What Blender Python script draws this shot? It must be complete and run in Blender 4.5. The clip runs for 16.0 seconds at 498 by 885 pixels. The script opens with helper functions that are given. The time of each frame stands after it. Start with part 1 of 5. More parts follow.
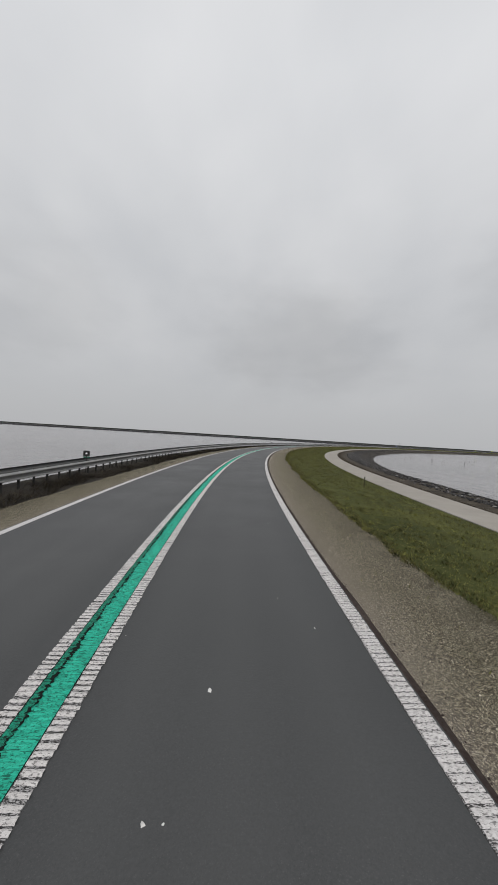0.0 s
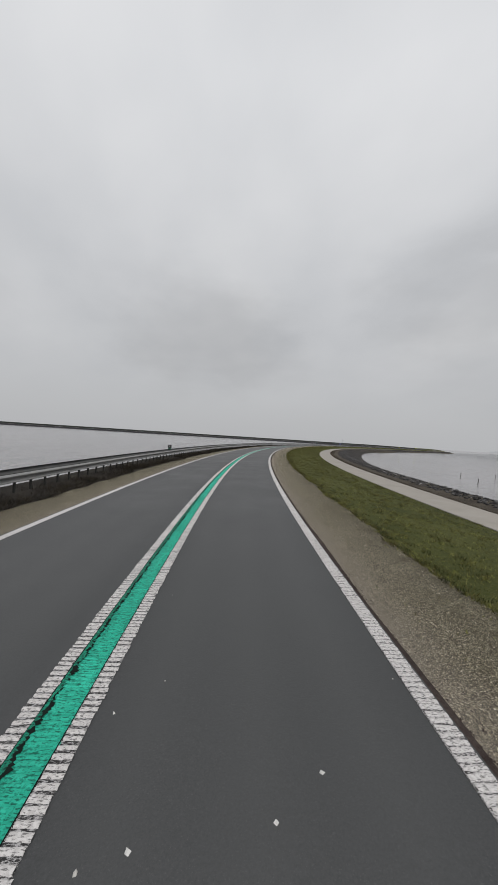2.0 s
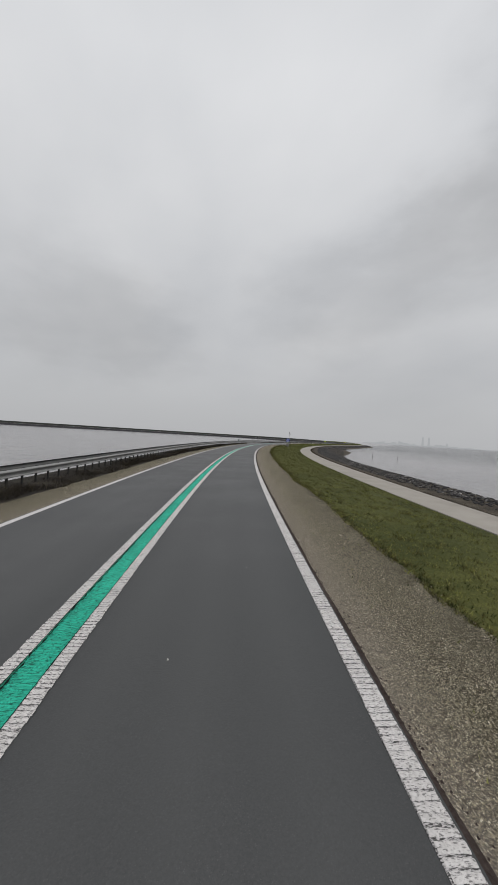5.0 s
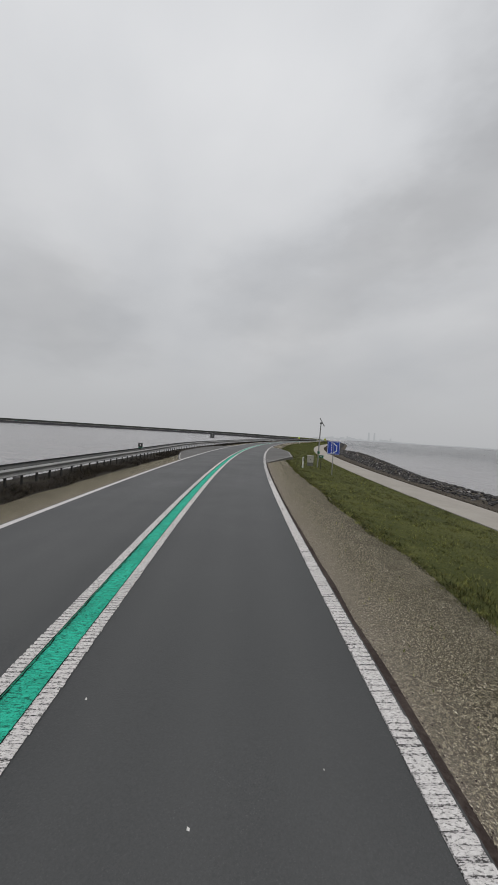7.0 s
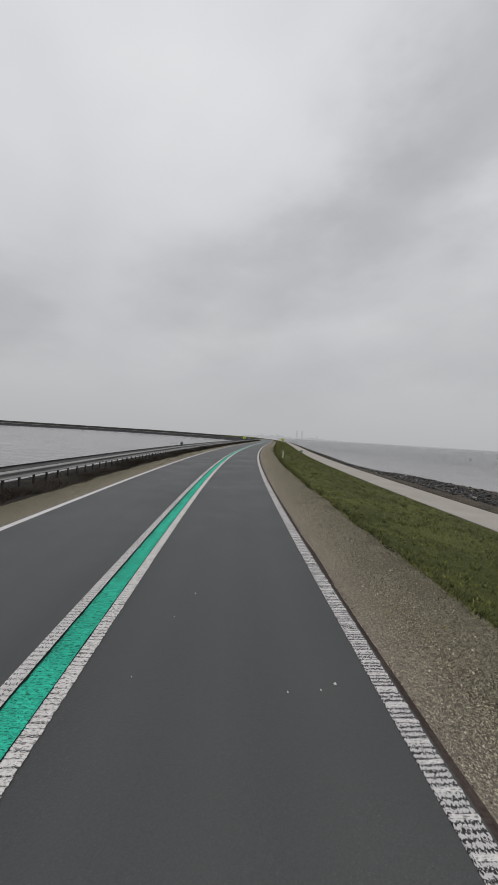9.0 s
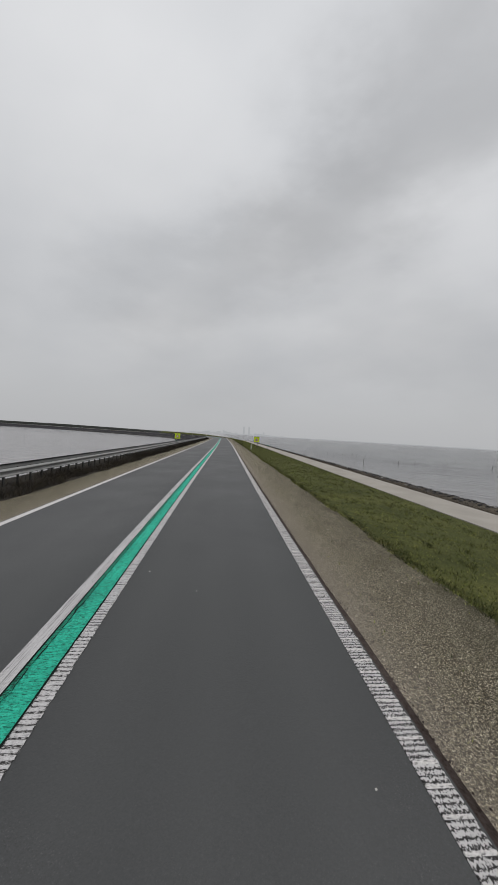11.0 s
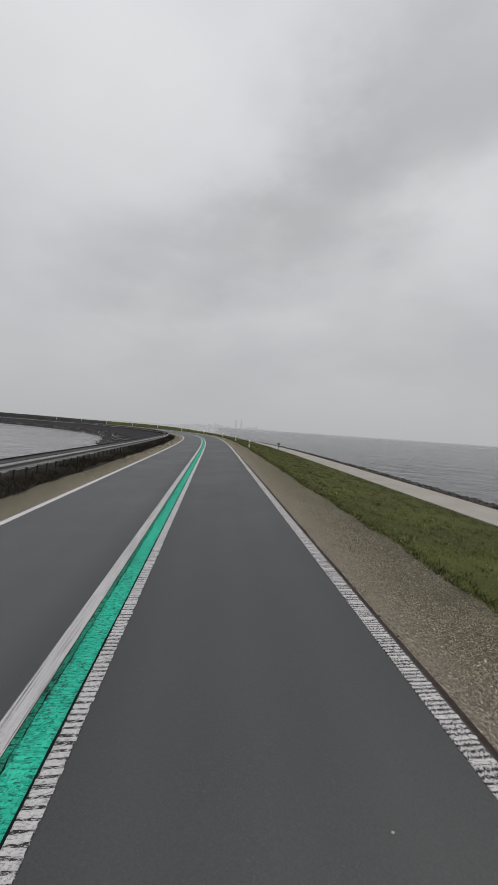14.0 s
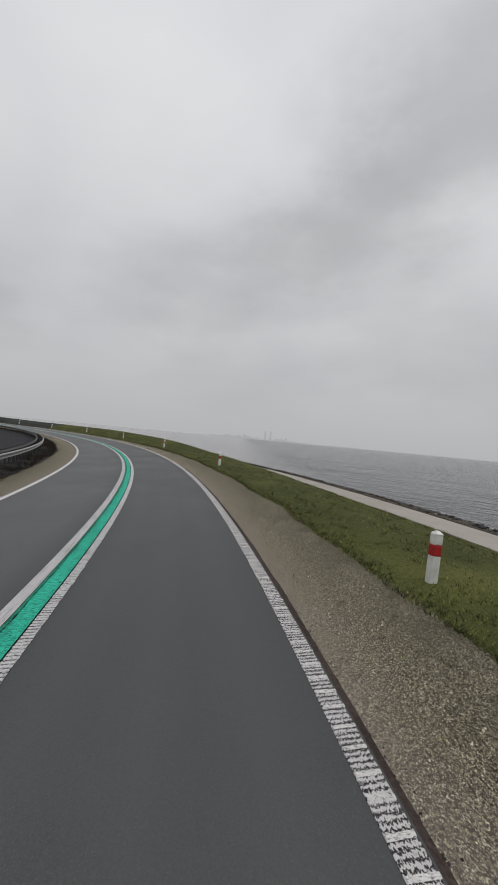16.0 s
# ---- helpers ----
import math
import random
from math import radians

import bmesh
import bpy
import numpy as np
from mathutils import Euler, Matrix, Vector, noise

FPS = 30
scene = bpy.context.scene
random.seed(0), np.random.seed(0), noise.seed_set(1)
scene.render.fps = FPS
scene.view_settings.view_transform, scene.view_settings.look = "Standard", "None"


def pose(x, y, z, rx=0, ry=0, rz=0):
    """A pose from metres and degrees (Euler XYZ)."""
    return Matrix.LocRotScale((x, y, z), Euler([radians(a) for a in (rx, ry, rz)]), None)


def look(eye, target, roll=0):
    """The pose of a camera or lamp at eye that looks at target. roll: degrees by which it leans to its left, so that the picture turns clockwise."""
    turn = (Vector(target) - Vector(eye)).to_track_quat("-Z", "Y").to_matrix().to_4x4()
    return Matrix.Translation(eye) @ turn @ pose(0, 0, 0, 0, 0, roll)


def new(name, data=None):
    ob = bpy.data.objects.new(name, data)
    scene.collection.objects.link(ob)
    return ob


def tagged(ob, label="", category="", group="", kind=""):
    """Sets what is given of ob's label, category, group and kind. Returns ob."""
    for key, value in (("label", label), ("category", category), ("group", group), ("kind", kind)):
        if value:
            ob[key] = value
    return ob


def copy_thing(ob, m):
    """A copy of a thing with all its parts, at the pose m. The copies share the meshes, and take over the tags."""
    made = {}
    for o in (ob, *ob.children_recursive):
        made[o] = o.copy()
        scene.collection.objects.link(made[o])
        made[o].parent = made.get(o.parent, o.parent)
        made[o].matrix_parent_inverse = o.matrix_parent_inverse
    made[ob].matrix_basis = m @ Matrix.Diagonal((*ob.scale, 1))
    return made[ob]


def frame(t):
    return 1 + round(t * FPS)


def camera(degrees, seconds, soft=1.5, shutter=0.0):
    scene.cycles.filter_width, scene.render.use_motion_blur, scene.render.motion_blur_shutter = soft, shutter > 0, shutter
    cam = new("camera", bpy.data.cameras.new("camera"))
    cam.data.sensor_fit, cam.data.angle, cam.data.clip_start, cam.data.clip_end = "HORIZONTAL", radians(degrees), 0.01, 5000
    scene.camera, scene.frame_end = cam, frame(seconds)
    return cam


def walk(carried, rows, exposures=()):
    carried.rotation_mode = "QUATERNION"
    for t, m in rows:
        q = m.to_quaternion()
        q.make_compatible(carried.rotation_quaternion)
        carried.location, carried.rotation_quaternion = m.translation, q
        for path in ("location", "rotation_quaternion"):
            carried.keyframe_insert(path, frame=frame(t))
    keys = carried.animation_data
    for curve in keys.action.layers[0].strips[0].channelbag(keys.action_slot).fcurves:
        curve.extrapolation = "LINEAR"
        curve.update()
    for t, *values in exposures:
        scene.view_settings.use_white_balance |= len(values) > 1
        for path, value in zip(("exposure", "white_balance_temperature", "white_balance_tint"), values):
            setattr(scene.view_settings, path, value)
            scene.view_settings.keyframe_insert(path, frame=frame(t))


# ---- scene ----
cam = camera(71.3, 16.0, soft=0.8)

# The camera's way: seconds, place, turn.
# route begin
ROUTE = [
    (0.0, 1.50, 0.00, 2.380, 88.97, -3.49, -3.64),
    (0.5, 2.21, 19.12, 2.380, 88.95, -3.51, -8.09),
    (1.0, 4.39, 38.13, 2.382, 88.97, -3.65, -11.71),
    (1.5, 7.72, 56.98, 2.380, 89.34, -3.60, -15.38),
    (2.0, 12.28, 75.59, 2.378, 89.09, -3.64, -18.47),
    (2.5, 17.99, 93.88, 2.376, 88.92, -3.63, -22.62),
    (3.0, 24.99, 111.73, 2.379, 88.79, -3.64, -26.29),
    (3.5, 33.05, 129.12, 2.386, 88.99, -3.52, -28.36),
    (4.0, 41.80, 146.17, 2.388, 88.87, -3.48, -30.86),
    (4.5, 51.22, 162.87, 2.388, 88.86, -3.49, -33.38),
    (5.0, 61.29, 179.19, 2.388, 88.85, -3.52, -35.77),
    (5.5, 71.95, 195.13, 2.388, 88.85, -3.56, -38.12),
    (6.0, 83.18, 210.68, 2.387, 88.85, -3.59, -40.41),
    (6.5, 94.99, 225.79, 2.387, 88.83, -3.62, -42.81),
    (7.0, 107.41, 240.39, 2.387, 88.50, -3.64, -43.75),
    (7.5, 120.38, 254.51, 2.383, 88.88, -3.80, -47.57),
    (8.0, 134.17, 267.82, 2.385, 88.76, -3.75, -49.97),
    (8.5, 148.46, 280.59, 2.384, 88.95, -3.78, -52.61),
    (9.0, 163.37, 292.66, 2.384, 88.89, -3.61, -55.23),
    (9.5, 178.80, 304.05, 2.385, 88.94, -3.60, -58.43),
    (10.0, 194.64, 314.87, 2.384, 88.92, -3.57, -60.87),
    (10.5, 210.84, 325.17, 2.384, 88.87, -3.52, -62.78),
    (11.0, 227.31, 335.08, 2.383, 88.80, -3.47, -64.05),
    (11.5, 243.92, 344.77, 2.382, 88.72, -3.43, -64.77),
    (12.0, 260.61, 354.35, 2.381, 88.62, -3.41, -64.96),
    (12.5, 277.28, 363.98, 2.379, 88.47, -3.58, -64.78),
    (13.0, 294.03, 373.49, 2.382, 88.05, -3.76, -65.13),
    (13.5, 310.48, 383.50, 2.380, 88.02, -3.86, -65.26),
    (14.0, 327.12, 393.18, 2.387, 87.83, -4.01, -65.45),
    (14.5, 343.90, 402.61, 2.408, 87.44, -4.32, -65.17),
    (15.0, 360.69, 412.07, 2.431, 87.45, -4.26, -65.26),
    (15.5, 377.09, 422.26, 2.439, 87.08, -4.62, -65.07),
    (16.0, 393.07, 433.29, 2.456, 89.33, -5.39, -60.73),
]
BENDS = [(-60, 0.00401), (-20, 0.00401), (20, 0.00379), (60, 0.00341), (100, 0.00294), (140, 0.00255), (180, 0.00195), (220, 0.00183), (260, 0.00232), (300, 0.00248), (340, 0.00227), (380, 0.00192), (420, 0.00084), (460, -0.00002), (500, -0.00026), (540, 0.00003), (560, 0.00011), (580, -0.00135), (600, -0.00285), (620, -0.00862), (640, -0.00900), (660, -0.00806), (680, -0.00761), (700, -0.00623), (720, -0.00447), (740, -0.00269), (760, -0.00120), (795, -0.00120), (815, -0.01000), (950, -0.01000), (975, 0.00000), (1950, 0.00000)]
TILT = [(500, 0.0215), (620, 0.0592), (760, 0.0592), (860, 0.02)]
# route end
walk(cam, [(t, pose(x, y, z, rx, ry, rz)) for t, x, y, z, rx, ry, rz in ROUTE])

# ---------------------------------------------------------------- light
SUN_TURN, SUN_HEIGHT = radians(150), radians(55)
sun_data = bpy.data.lights.new("sun", "SUN")
sun_data.energy, sun_data.angle, sun_data.color = 1.2, radians(25), (1.0, 0.98, 0.95)
sun = new("sun", sun_data)
sun.matrix_world = look((300 * math.sin(SUN_TURN), 300 * math.cos(SUN_TURN), 420), (0, 0, 0))

world = bpy.data.worlds.new("overcast_sky")
scene.world = world
world.use_nodes = True
wn, wl = world.node_tree.nodes, world.node_tree.links
wn.clear()


def wnode(kind, **values):
    n = wn.new(kind)
    for key, value in values.items():
        n.inputs[key.replace("_", " ")].default_value = value
    return n


w_out = wn.new("ShaderNodeOutputWorld")
w_bg = wn.new("ShaderNodeBackground")
w_sky = wn.new("ShaderNodeTexSky")
w_sky.sky_type, w_sky.sun_disc = "NISHITA", False
w_sky.sun_elevation, w_sky.sun_rotation = SUN_HEIGHT, SUN_TURN
w_sky.air_density, w_sky.dust_density = 1.0, 4.0
w_dim = wn.new("ShaderNodeMix")
w_dim.data_type, w_dim.blend_type = "RGBA", "MULTIPLY"
w_dim.inputs["Factor"].default_value = 1.0
w_dim.inputs[7].default_value = (0.06, 0.06, 0.06, 1)
wl.new(w_sky.outputs[0], w_dim.inputs[6])
w_pos = wn.new("ShaderNodeTexCoord")
w_sep = wn.new("ShaderNodeSeparateXYZ")
wl.new(w_pos.outputs["Generated"], w_sep.inputs[0])
# the flat cloud layer: the direction divided by its height
w_lift = wn.new("ShaderNodeMath")
w_lift.operation, w_lift.inputs[1].default_value = "ADD", 0.42
w_pos_z = wn.new("ShaderNodeMath")
w_pos_z.operation, w_pos_z.inputs[1].default_value = "MAXIMUM", 0.0
wl.new(w_sep.outputs[2], w_pos_z.inputs[0])
wl.new(w_pos_z.outputs[0], w_lift.inputs[0])
w_div = wn.new("ShaderNodeVectorMath")
w_div.operation = "DIVIDE"
w_den = wn.new("ShaderNodeCombineXYZ")
for i in range(3):
    wl.new(w_lift.outputs[0], w_den.inputs[i])
wl.new(w_pos.outputs["Generated"], w_div.inputs[0])
wl.new(w_den.outputs[0], w_div.inputs[1])


def cloud_noise(scale, detail, place):
    m = wn.new("ShaderNodeMapping")
    m.inputs["Location"].default_value = place
    m.inputs["Rotation"].default_value = (0, 0, radians(35))
    m.inputs["Scale"].default_value = (1.0, 0.75, 0.0)
    n = wnode("ShaderNodeTexNoise", Scale=scale, Detail=detail, Roughness=0.5)
    wl.new(w_div.outputs[0], m.inputs[0])
    wl.new(m.outputs[0], n.inputs["Vector"])
    return n.outputs["Fac"]


w_big = cloud_noise(1.7, 3, (2.3, 0.4, 0))
w_small = cloud_noise(4.6, 5, (5.1, 1.7, 0))
w_sum = wn.new("ShaderNodeMath")
w_sum.operation, w_sum.inputs[1].default_value = "MULTIPLY_ADD", 0.35
wl.new(w_small, w_sum.inputs[0])
wl.new(w_big, w_sum.inputs[2])
# moist air levels the clouds out towards the horizon
w_clear = wn.new("ShaderNodeMapRange")
w_clear.interpolation_type = "SMOOTHSTEP"
w_clear.inputs["From Min"].default_value, w_clear.inputs["From Max"].default_value = 0.02, 0.30
wl.new(w_pos_z.outputs[0], w_clear.inputs[0])
w_even = wn.new("ShaderNodeMix")
w_even.inputs[2].default_value = 0.66
wl.new(w_clear.outputs[0], w_even.inputs[0])
wl.new(w_sum.outputs[0], w_even.inputs[3])
w_ramp = wn.new("ShaderNodeValToRGB")
e = w_ramp.color_ramp.elements
e[0].position, e[0].color = 0.44, (0.658, 0.672, 0.696, 1)
e[1].position, e[1].color = 0.86, (0.798, 0.804, 0.818, 1)
wl.new(w_even.outputs[0], w_ramp.inputs[0])
# brighter towards the zenith, as any overcast sky
w_up = wn.new("ShaderNodeMapRange")
w_up.inputs["From Min"].default_value, w_up.inputs["From Max"].default_value = 0.0, 0.72
w_up.inputs["To Min"].default_value, w_up.inputs["To Max"].default_value = 0.70, 1.06
wl.new(w_pos_z.outputs[0], w_up.inputs[0])
w_grad = wn.new("ShaderNodeMix")
w_grad.data_type, w_grad.blend_type = "RGBA", "MULTIPLY"
w_grad.inputs["Factor"].default_value = 1.0
wl.new(w_ramp.outputs[0], w_grad.inputs[6])
wl.new(w_up.outputs[0], w_grad.inputs[7])
# darker banks of cloud: bearing, height, radius in degrees, depth
w_wisp = wnode("ShaderNodeTexNoise", Scale=3.2, Detail=5, Roughness=0.55)
w_wmap = wn.new("ShaderNodeMapping")
w_wmap.inputs["Scale"].default_value = (1, 1, 2.2)
wl.new(w_pos.outputs["Generated"], w_wmap.inputs[0])
wl.new(w_wmap.outputs[0], w_wisp.inputs["Vector"])
w_shift = wn.new("ShaderNodeVectorMath")
w_shift.operation = "MULTIPLY_ADD"
w_shift.inputs[1].default_value = (0.40, 0.40, 0.30)
wl.new(w_wisp.outputs["Color"], w_shift.inputs[0])
wl.new(w_pos.outputs["Generated"], w_shift.inputs[2])
w_back = wn.new("ShaderNodeVectorMath")
w_back.operation, w_back.inputs[1].default_value = "SUBTRACT", (0.20, 0.20, 0.15)
wl.new(w_shift.outputs[0], w_back.inputs[0])
w_flat = wn.new("ShaderNodeVectorMath")
w_flat.operation, w_flat.inputs[1].default_value = "MULTIPLY", (1.0, 1.0, 1.5)
wl.new(w_back.outputs[0], w_flat.inputs[0])
w_dark = None
for bearing, height, radius, depth in ((12, 16, 19, 0.17), (-28, 17, 14, 0.10), (48, 20, 14, 0.13), (63, 26, 15, 0.19), (75, 33, 17, 0.22), (88, 40, 18, 0.18), (105, 42, 22, 0.15), (84, 18, 19, 0.10), (104, 12, 22, 0.09), (58, 11, 18, 0.05)):
    a, h = radians(bearing), radians(height)
    far = wn.new("ShaderNodeVectorMath")
    far.operation = "DISTANCE"
    far.inputs[1].default_value = (math.sin(a) * math.cos(h), math.cos(a) * math.cos(h), math.sin(h) * 1.5)
    wl.new(w_flat.outputs[0], far.inputs[0])
    soft = wn.new("ShaderNodeMapRange")
    soft.interpolation_type = "SMOOTHERSTEP"
    soft.inputs["From Min"].default_value, soft.inputs["From Max"].default_value = 0.0, radians(radius) * 1.15
    soft.inputs["To Min"].default_value, soft.inputs["To Max"].default_value = depth, 0.0
    wl.new(far.outputs["Value"], soft.inputs[0])
    if w_dark:
        both = wn.new("ShaderNodeMath")
        both.operation = "ADD"
        wl.new(w_dark, both.inputs[0])
        wl.new(soft.outputs[0], both.inputs[1])
        w_dark = both.outputs[0]
    else:
        w_dark = soft.outputs[0]
w_keep = wn.new("ShaderNodeMath")
w_keep.operation, w_keep.inputs[0].default_value = "SUBTRACT", 1.0
wl.new(w_dark, w_keep.inputs[1])
w_bank = wn.new("ShaderNodeMix")
w_bank.data_type, w_bank.blend_type = "RGBA", "MULTIPLY"
w_bank.inputs["Factor"].default_value = 1.0
wl.new(w_grad.outputs[2], w_bank.inputs[6])
wl.new(w_keep.outputs[0], w_bank.inputs[7])
w_mix = wn.new("ShaderNodeMix")
w_mix.data_type = "RGBA"
w_mix.inputs["Factor"].default_value = 0.93
wl.new(w_dim.outputs[2], w_mix.inputs[6])
wl.new(w_bank.outputs[2], w_mix.inputs[7])
wl.new(w_mix.outputs[2], w_bg.inputs["Color"])
w_bg.inputs["Strength"].default_value = 0.95
wl.new(w_bg.outputs[0], w_out.inputs["Surface"])

# ---------------------------------------------------------------- materials


class Mat:
    """A small wrapper to write node materials in few lines."""

    def __init__(self, name, color=(0.5, 0.5, 0.5), rough=0.8, metal=0.0):
        self.m = bpy.data.materials.new(name)
        self.m.use_nodes = True
        self.n, self.l = self.m.node_tree.nodes, self.m.node_tree.links
        self.b = self.n["Principled BSDF"]
        self.b.inputs["Base Color"].default_value = (*color, 1)
        self.b.inputs["Roughness"].default_value = rough
        self.b.inputs["Metallic"].default_value = metal
        self.b.inputs["Specular IOR Level"].default_value = 0.5 if rough < 0.6 else 0.18
        self.pos = self.n.new("ShaderNodeTexCoord").outputs["Object"]

    def noise(self, scale, detail=3.0, rough=0.55, stretch=None, source=None):
        n = self.n.new("ShaderNodeTexNoise")
        n.inputs["Scale"].default_value, n.inputs["Detail"].default_value = scale, detail
        n.inputs["Roughness"].default_value = rough
        p = source or self.pos
        if stretch:
            m = self.n.new("ShaderNodeMapping")
            m.inputs["Scale"].default_value = stretch
            self.l.new(p, m.inputs[0])
            p = m.outputs[0]
        self.l.new(p, n.inputs["Vector"])
        return n.outputs["Fac"]

    def cells(self, scale, out="Color", source=None, stretch=None):
        n = self.n.new("ShaderNodeTexVoronoi")
        n.inputs["Scale"].default_value = scale
        p = source or self.pos
        if stretch:
            m = self.n.new("ShaderNodeMapping")
            m.inputs["Scale"].default_value = stretch
            self.l.new(p, m.inputs[0])
            p = m.outputs[0]
        self.l.new(p, n.inputs["Vector"])
        return n.outputs[out]

    def road(self):
        """The place on the road: metres along it and across it."""
        c = self.n.new("ShaderNodeCombineXYZ")
        for i, key in enumerate(("along", "over")):
            a = self.n.new("ShaderNodeAttribute")
            a.attribute_name = key
            self.l.new(a.outputs["Fac"], c.inputs[i])
        return c.outputs[0]

    def ramp(self, fac, *stops):
        r = self.n.new("ShaderNodeValToRGB")
        el = r.color_ramp.elements
        while len(el) < len(stops):
            el.new(0.5)
        for k, (p, c) in zip(el, stops):
            k.position, k.color = p, (*c, 1)
        self.l.new(fac, r.inputs[0])
        return r.outputs[0]

    def mix(self, fac, a, b, how="MIX"):
        x = self.n.new("ShaderNodeMix")
        x.data_type, x.blend_type = "RGBA", how
        for sock, v in ((0, fac), (6, a), (7, b)):
            if isinstance(v, (int, float)):
                x.inputs[sock].default_value = v
            elif isinstance(v, tuple):
                x.inputs[sock].default_value = (*v, 1)
            else:
                self.l.new(v, x.inputs[sock])
        return x.outputs[2]

    def level(self, fac, lo, hi, to_lo=0.0, to_hi=1.0):
        r = self.n.new("ShaderNodeMapRange")
        for k, v in zip(("From Min", "From Max", "To Min", "To Max"), (lo, hi, to_lo, to_hi)):
            r.inputs[k].default_value = v
        self.l.new(fac, r.inputs[0])
        return r.outputs[0]

    def random(self):
        return self.n.new("ShaderNodeObjectInfo").outputs["Random"]

    def island(self):
        return self.n.new("ShaderNodeNewGeometry").outputs["Random Per Island"]

    def color(self, out):
        self.l.new(out, self.b.inputs["Base Color"])
        return self

    def rough(self, out):
        self.l.new(out, self.b.inputs["Roughness"])
        return self

    def bump(self, height, strength=0.4, distance=0.01):
        u = self.n.new("ShaderNodeBump")
        u.inputs["Strength"].default_value, u.inputs["Distance"].default_value = strength, distance
        if self.b.inputs["Normal"].is_linked:
            self.l.new(self.b.inputs["Normal"].links[0].from_socket, u.inputs["Normal"])
        self.l.new(height, u.inputs["Height"])
        self.l.new(u.outputs[0], self.b.inputs["Normal"])
        return self


def make_asphalt(name, dark, light, tone):
    m = Mat(name, rough=0.85)
    grain = m.noise(60, 4, 0.6)
    patch = m.noise(0.35, 4)
    streak = m.noise(0.09, 3)
    base = m.ramp(m.mix(0.4, grain, patch), (0.32, dark), (0.68, light))
    stones = m.n.new("ShaderNodeSeparateColor")
    m.l.new(m.cells(190), stones.inputs[0])
    rough_spots = m.mix(1.0, m.level(m.noise(0.9, 4, 0.6), 0.52, 0.64, 0.4, 0.9), m.level(m.noise(0.045, 2, 0.5), 0.56, 0.64, 0.0, 0.8), "ADD")
    base = m.mix(m.mix(1.0, m.level(stones.outputs[0], 0.93, 0.99, 0, 0.55), rough_spots, "MULTIPLY"), base, tone)
    base = m.mix(m.mix(1.0, m.level(stones.outputs[1], 0.80, 0.95, 0, 0.75), rough_spots, "MULTIPLY"), base, (0.014, 0.014, 0.015))
    # paler wheel tracks and lane middle, by the distance across the road
    across = m.n.new("ShaderNodeAttribute")
    across.attribute_name = "across"
    worn = m.level(across.outputs["Fac"], 0.0, 1.0, 0.0, 0.16)
    base = m.mix(worn, base, (0.14, 0.14, 0.138))
    base = m.mix(m.level(streak, 0.5, 0.75, 0, 0.12), base, (0.02, 0.021, 0.022))
    way = m.n.new("ShaderNodeAttribute")
    way.attribute_name = "along"
    newer = m.mix(1.0, m.level(way.outputs["Fac"], 325.0, 365.0, 0, 0.20), m.level(way.outputs["Fac"], 430.0, 600.0, 1.0, 0.0), "MULTIPLY")
    base = m.mix(newer, base, (0.022, 0.0235, 0.024))
    # sky sheen on the lane towards the lake, painted in as paler colour near the bend
    lane = m.n.new("ShaderNodeAttribute")
    lane.attribute_name = "over"
    lane_sheen = m.mix(1.0, m.level(lane.outputs["Fac"], -0.3, -0.8, 0.0, 0.14), m.level(way.outputs["Fac"], 430.0, 540.0, 0.15, 1.0), "MULTIPLY")
    base = m.mix(lane_sheen, base, (0.13, 0.13, 0.128))
    m.b.inputs["Specular IOR Level"].default_value = 0.5
    m.color(base).rough(m.level(patch, 0.3, 0.7, 0.48, 0.60)).bump(grain, 0.5, 0.006)
    return m.m


ASPHALT = make_asphalt("asphalt", (0.0270, 0.0280, 0.0287), (0.0500, 0.0518, 0.0530), (0.135, 0.135, 0.133))
OLD_ASPHALT = make_asphalt("worn_asphalt", (0.040, 0.037, 0.033), (0.066, 0.061, 0.054), (0.14, 0.133, 0.125))


def make_paint(name, clean, dirty, seam, cracks=0.5, along=False):
    """Road paint with dirt and short dark cracks that run across the marking, or along it."""
    m = Mat(name, rough=0.6)
    spot = m.road()
    wear = m.noise(38, 5, 0.7)
    patch = m.noise(1.3, 4)
    crack = m.noise(1.0, 4, 0.65, (0.8, 120, 1) if along else (95, 26, 1), spot)
    c = m.mix(m.level(wear, 0.42, 0.68), clean, dirty)
    c = m.mix(m.level(patch, 0.5, 0.8, 0, 0.55), c, dirty)
    c = m.mix(m.level(m.noise(75, 3, 0.8), 0.62, 0.7, 0, 0.7), c, seam)
    m.color(m.mix(m.level(crack, 0.53, 0.60, 0, cracks), c, seam)).bump(wear, 0.6, 0.006).bump(crack, 0.4, 0.006)
    return m.m


def make_speckled(name, light, dark, low=0.46, high=0.55):
    """Profiled paint worn down to broken spots and short cross lines."""
    m = Mat(name, rough=0.7)
    spot = m.road()
    fine = m.noise(1.0, 3, 0.7, (105, 27, 1), spot)
    patch = m.noise(4.0, 4, 0.6)
    both = m.mix(0.22, fine, patch)
    m.color(m.mix(m.level(both, low, high), dark, light)).bump(fine, 0.8, 0.008)
    return m.m


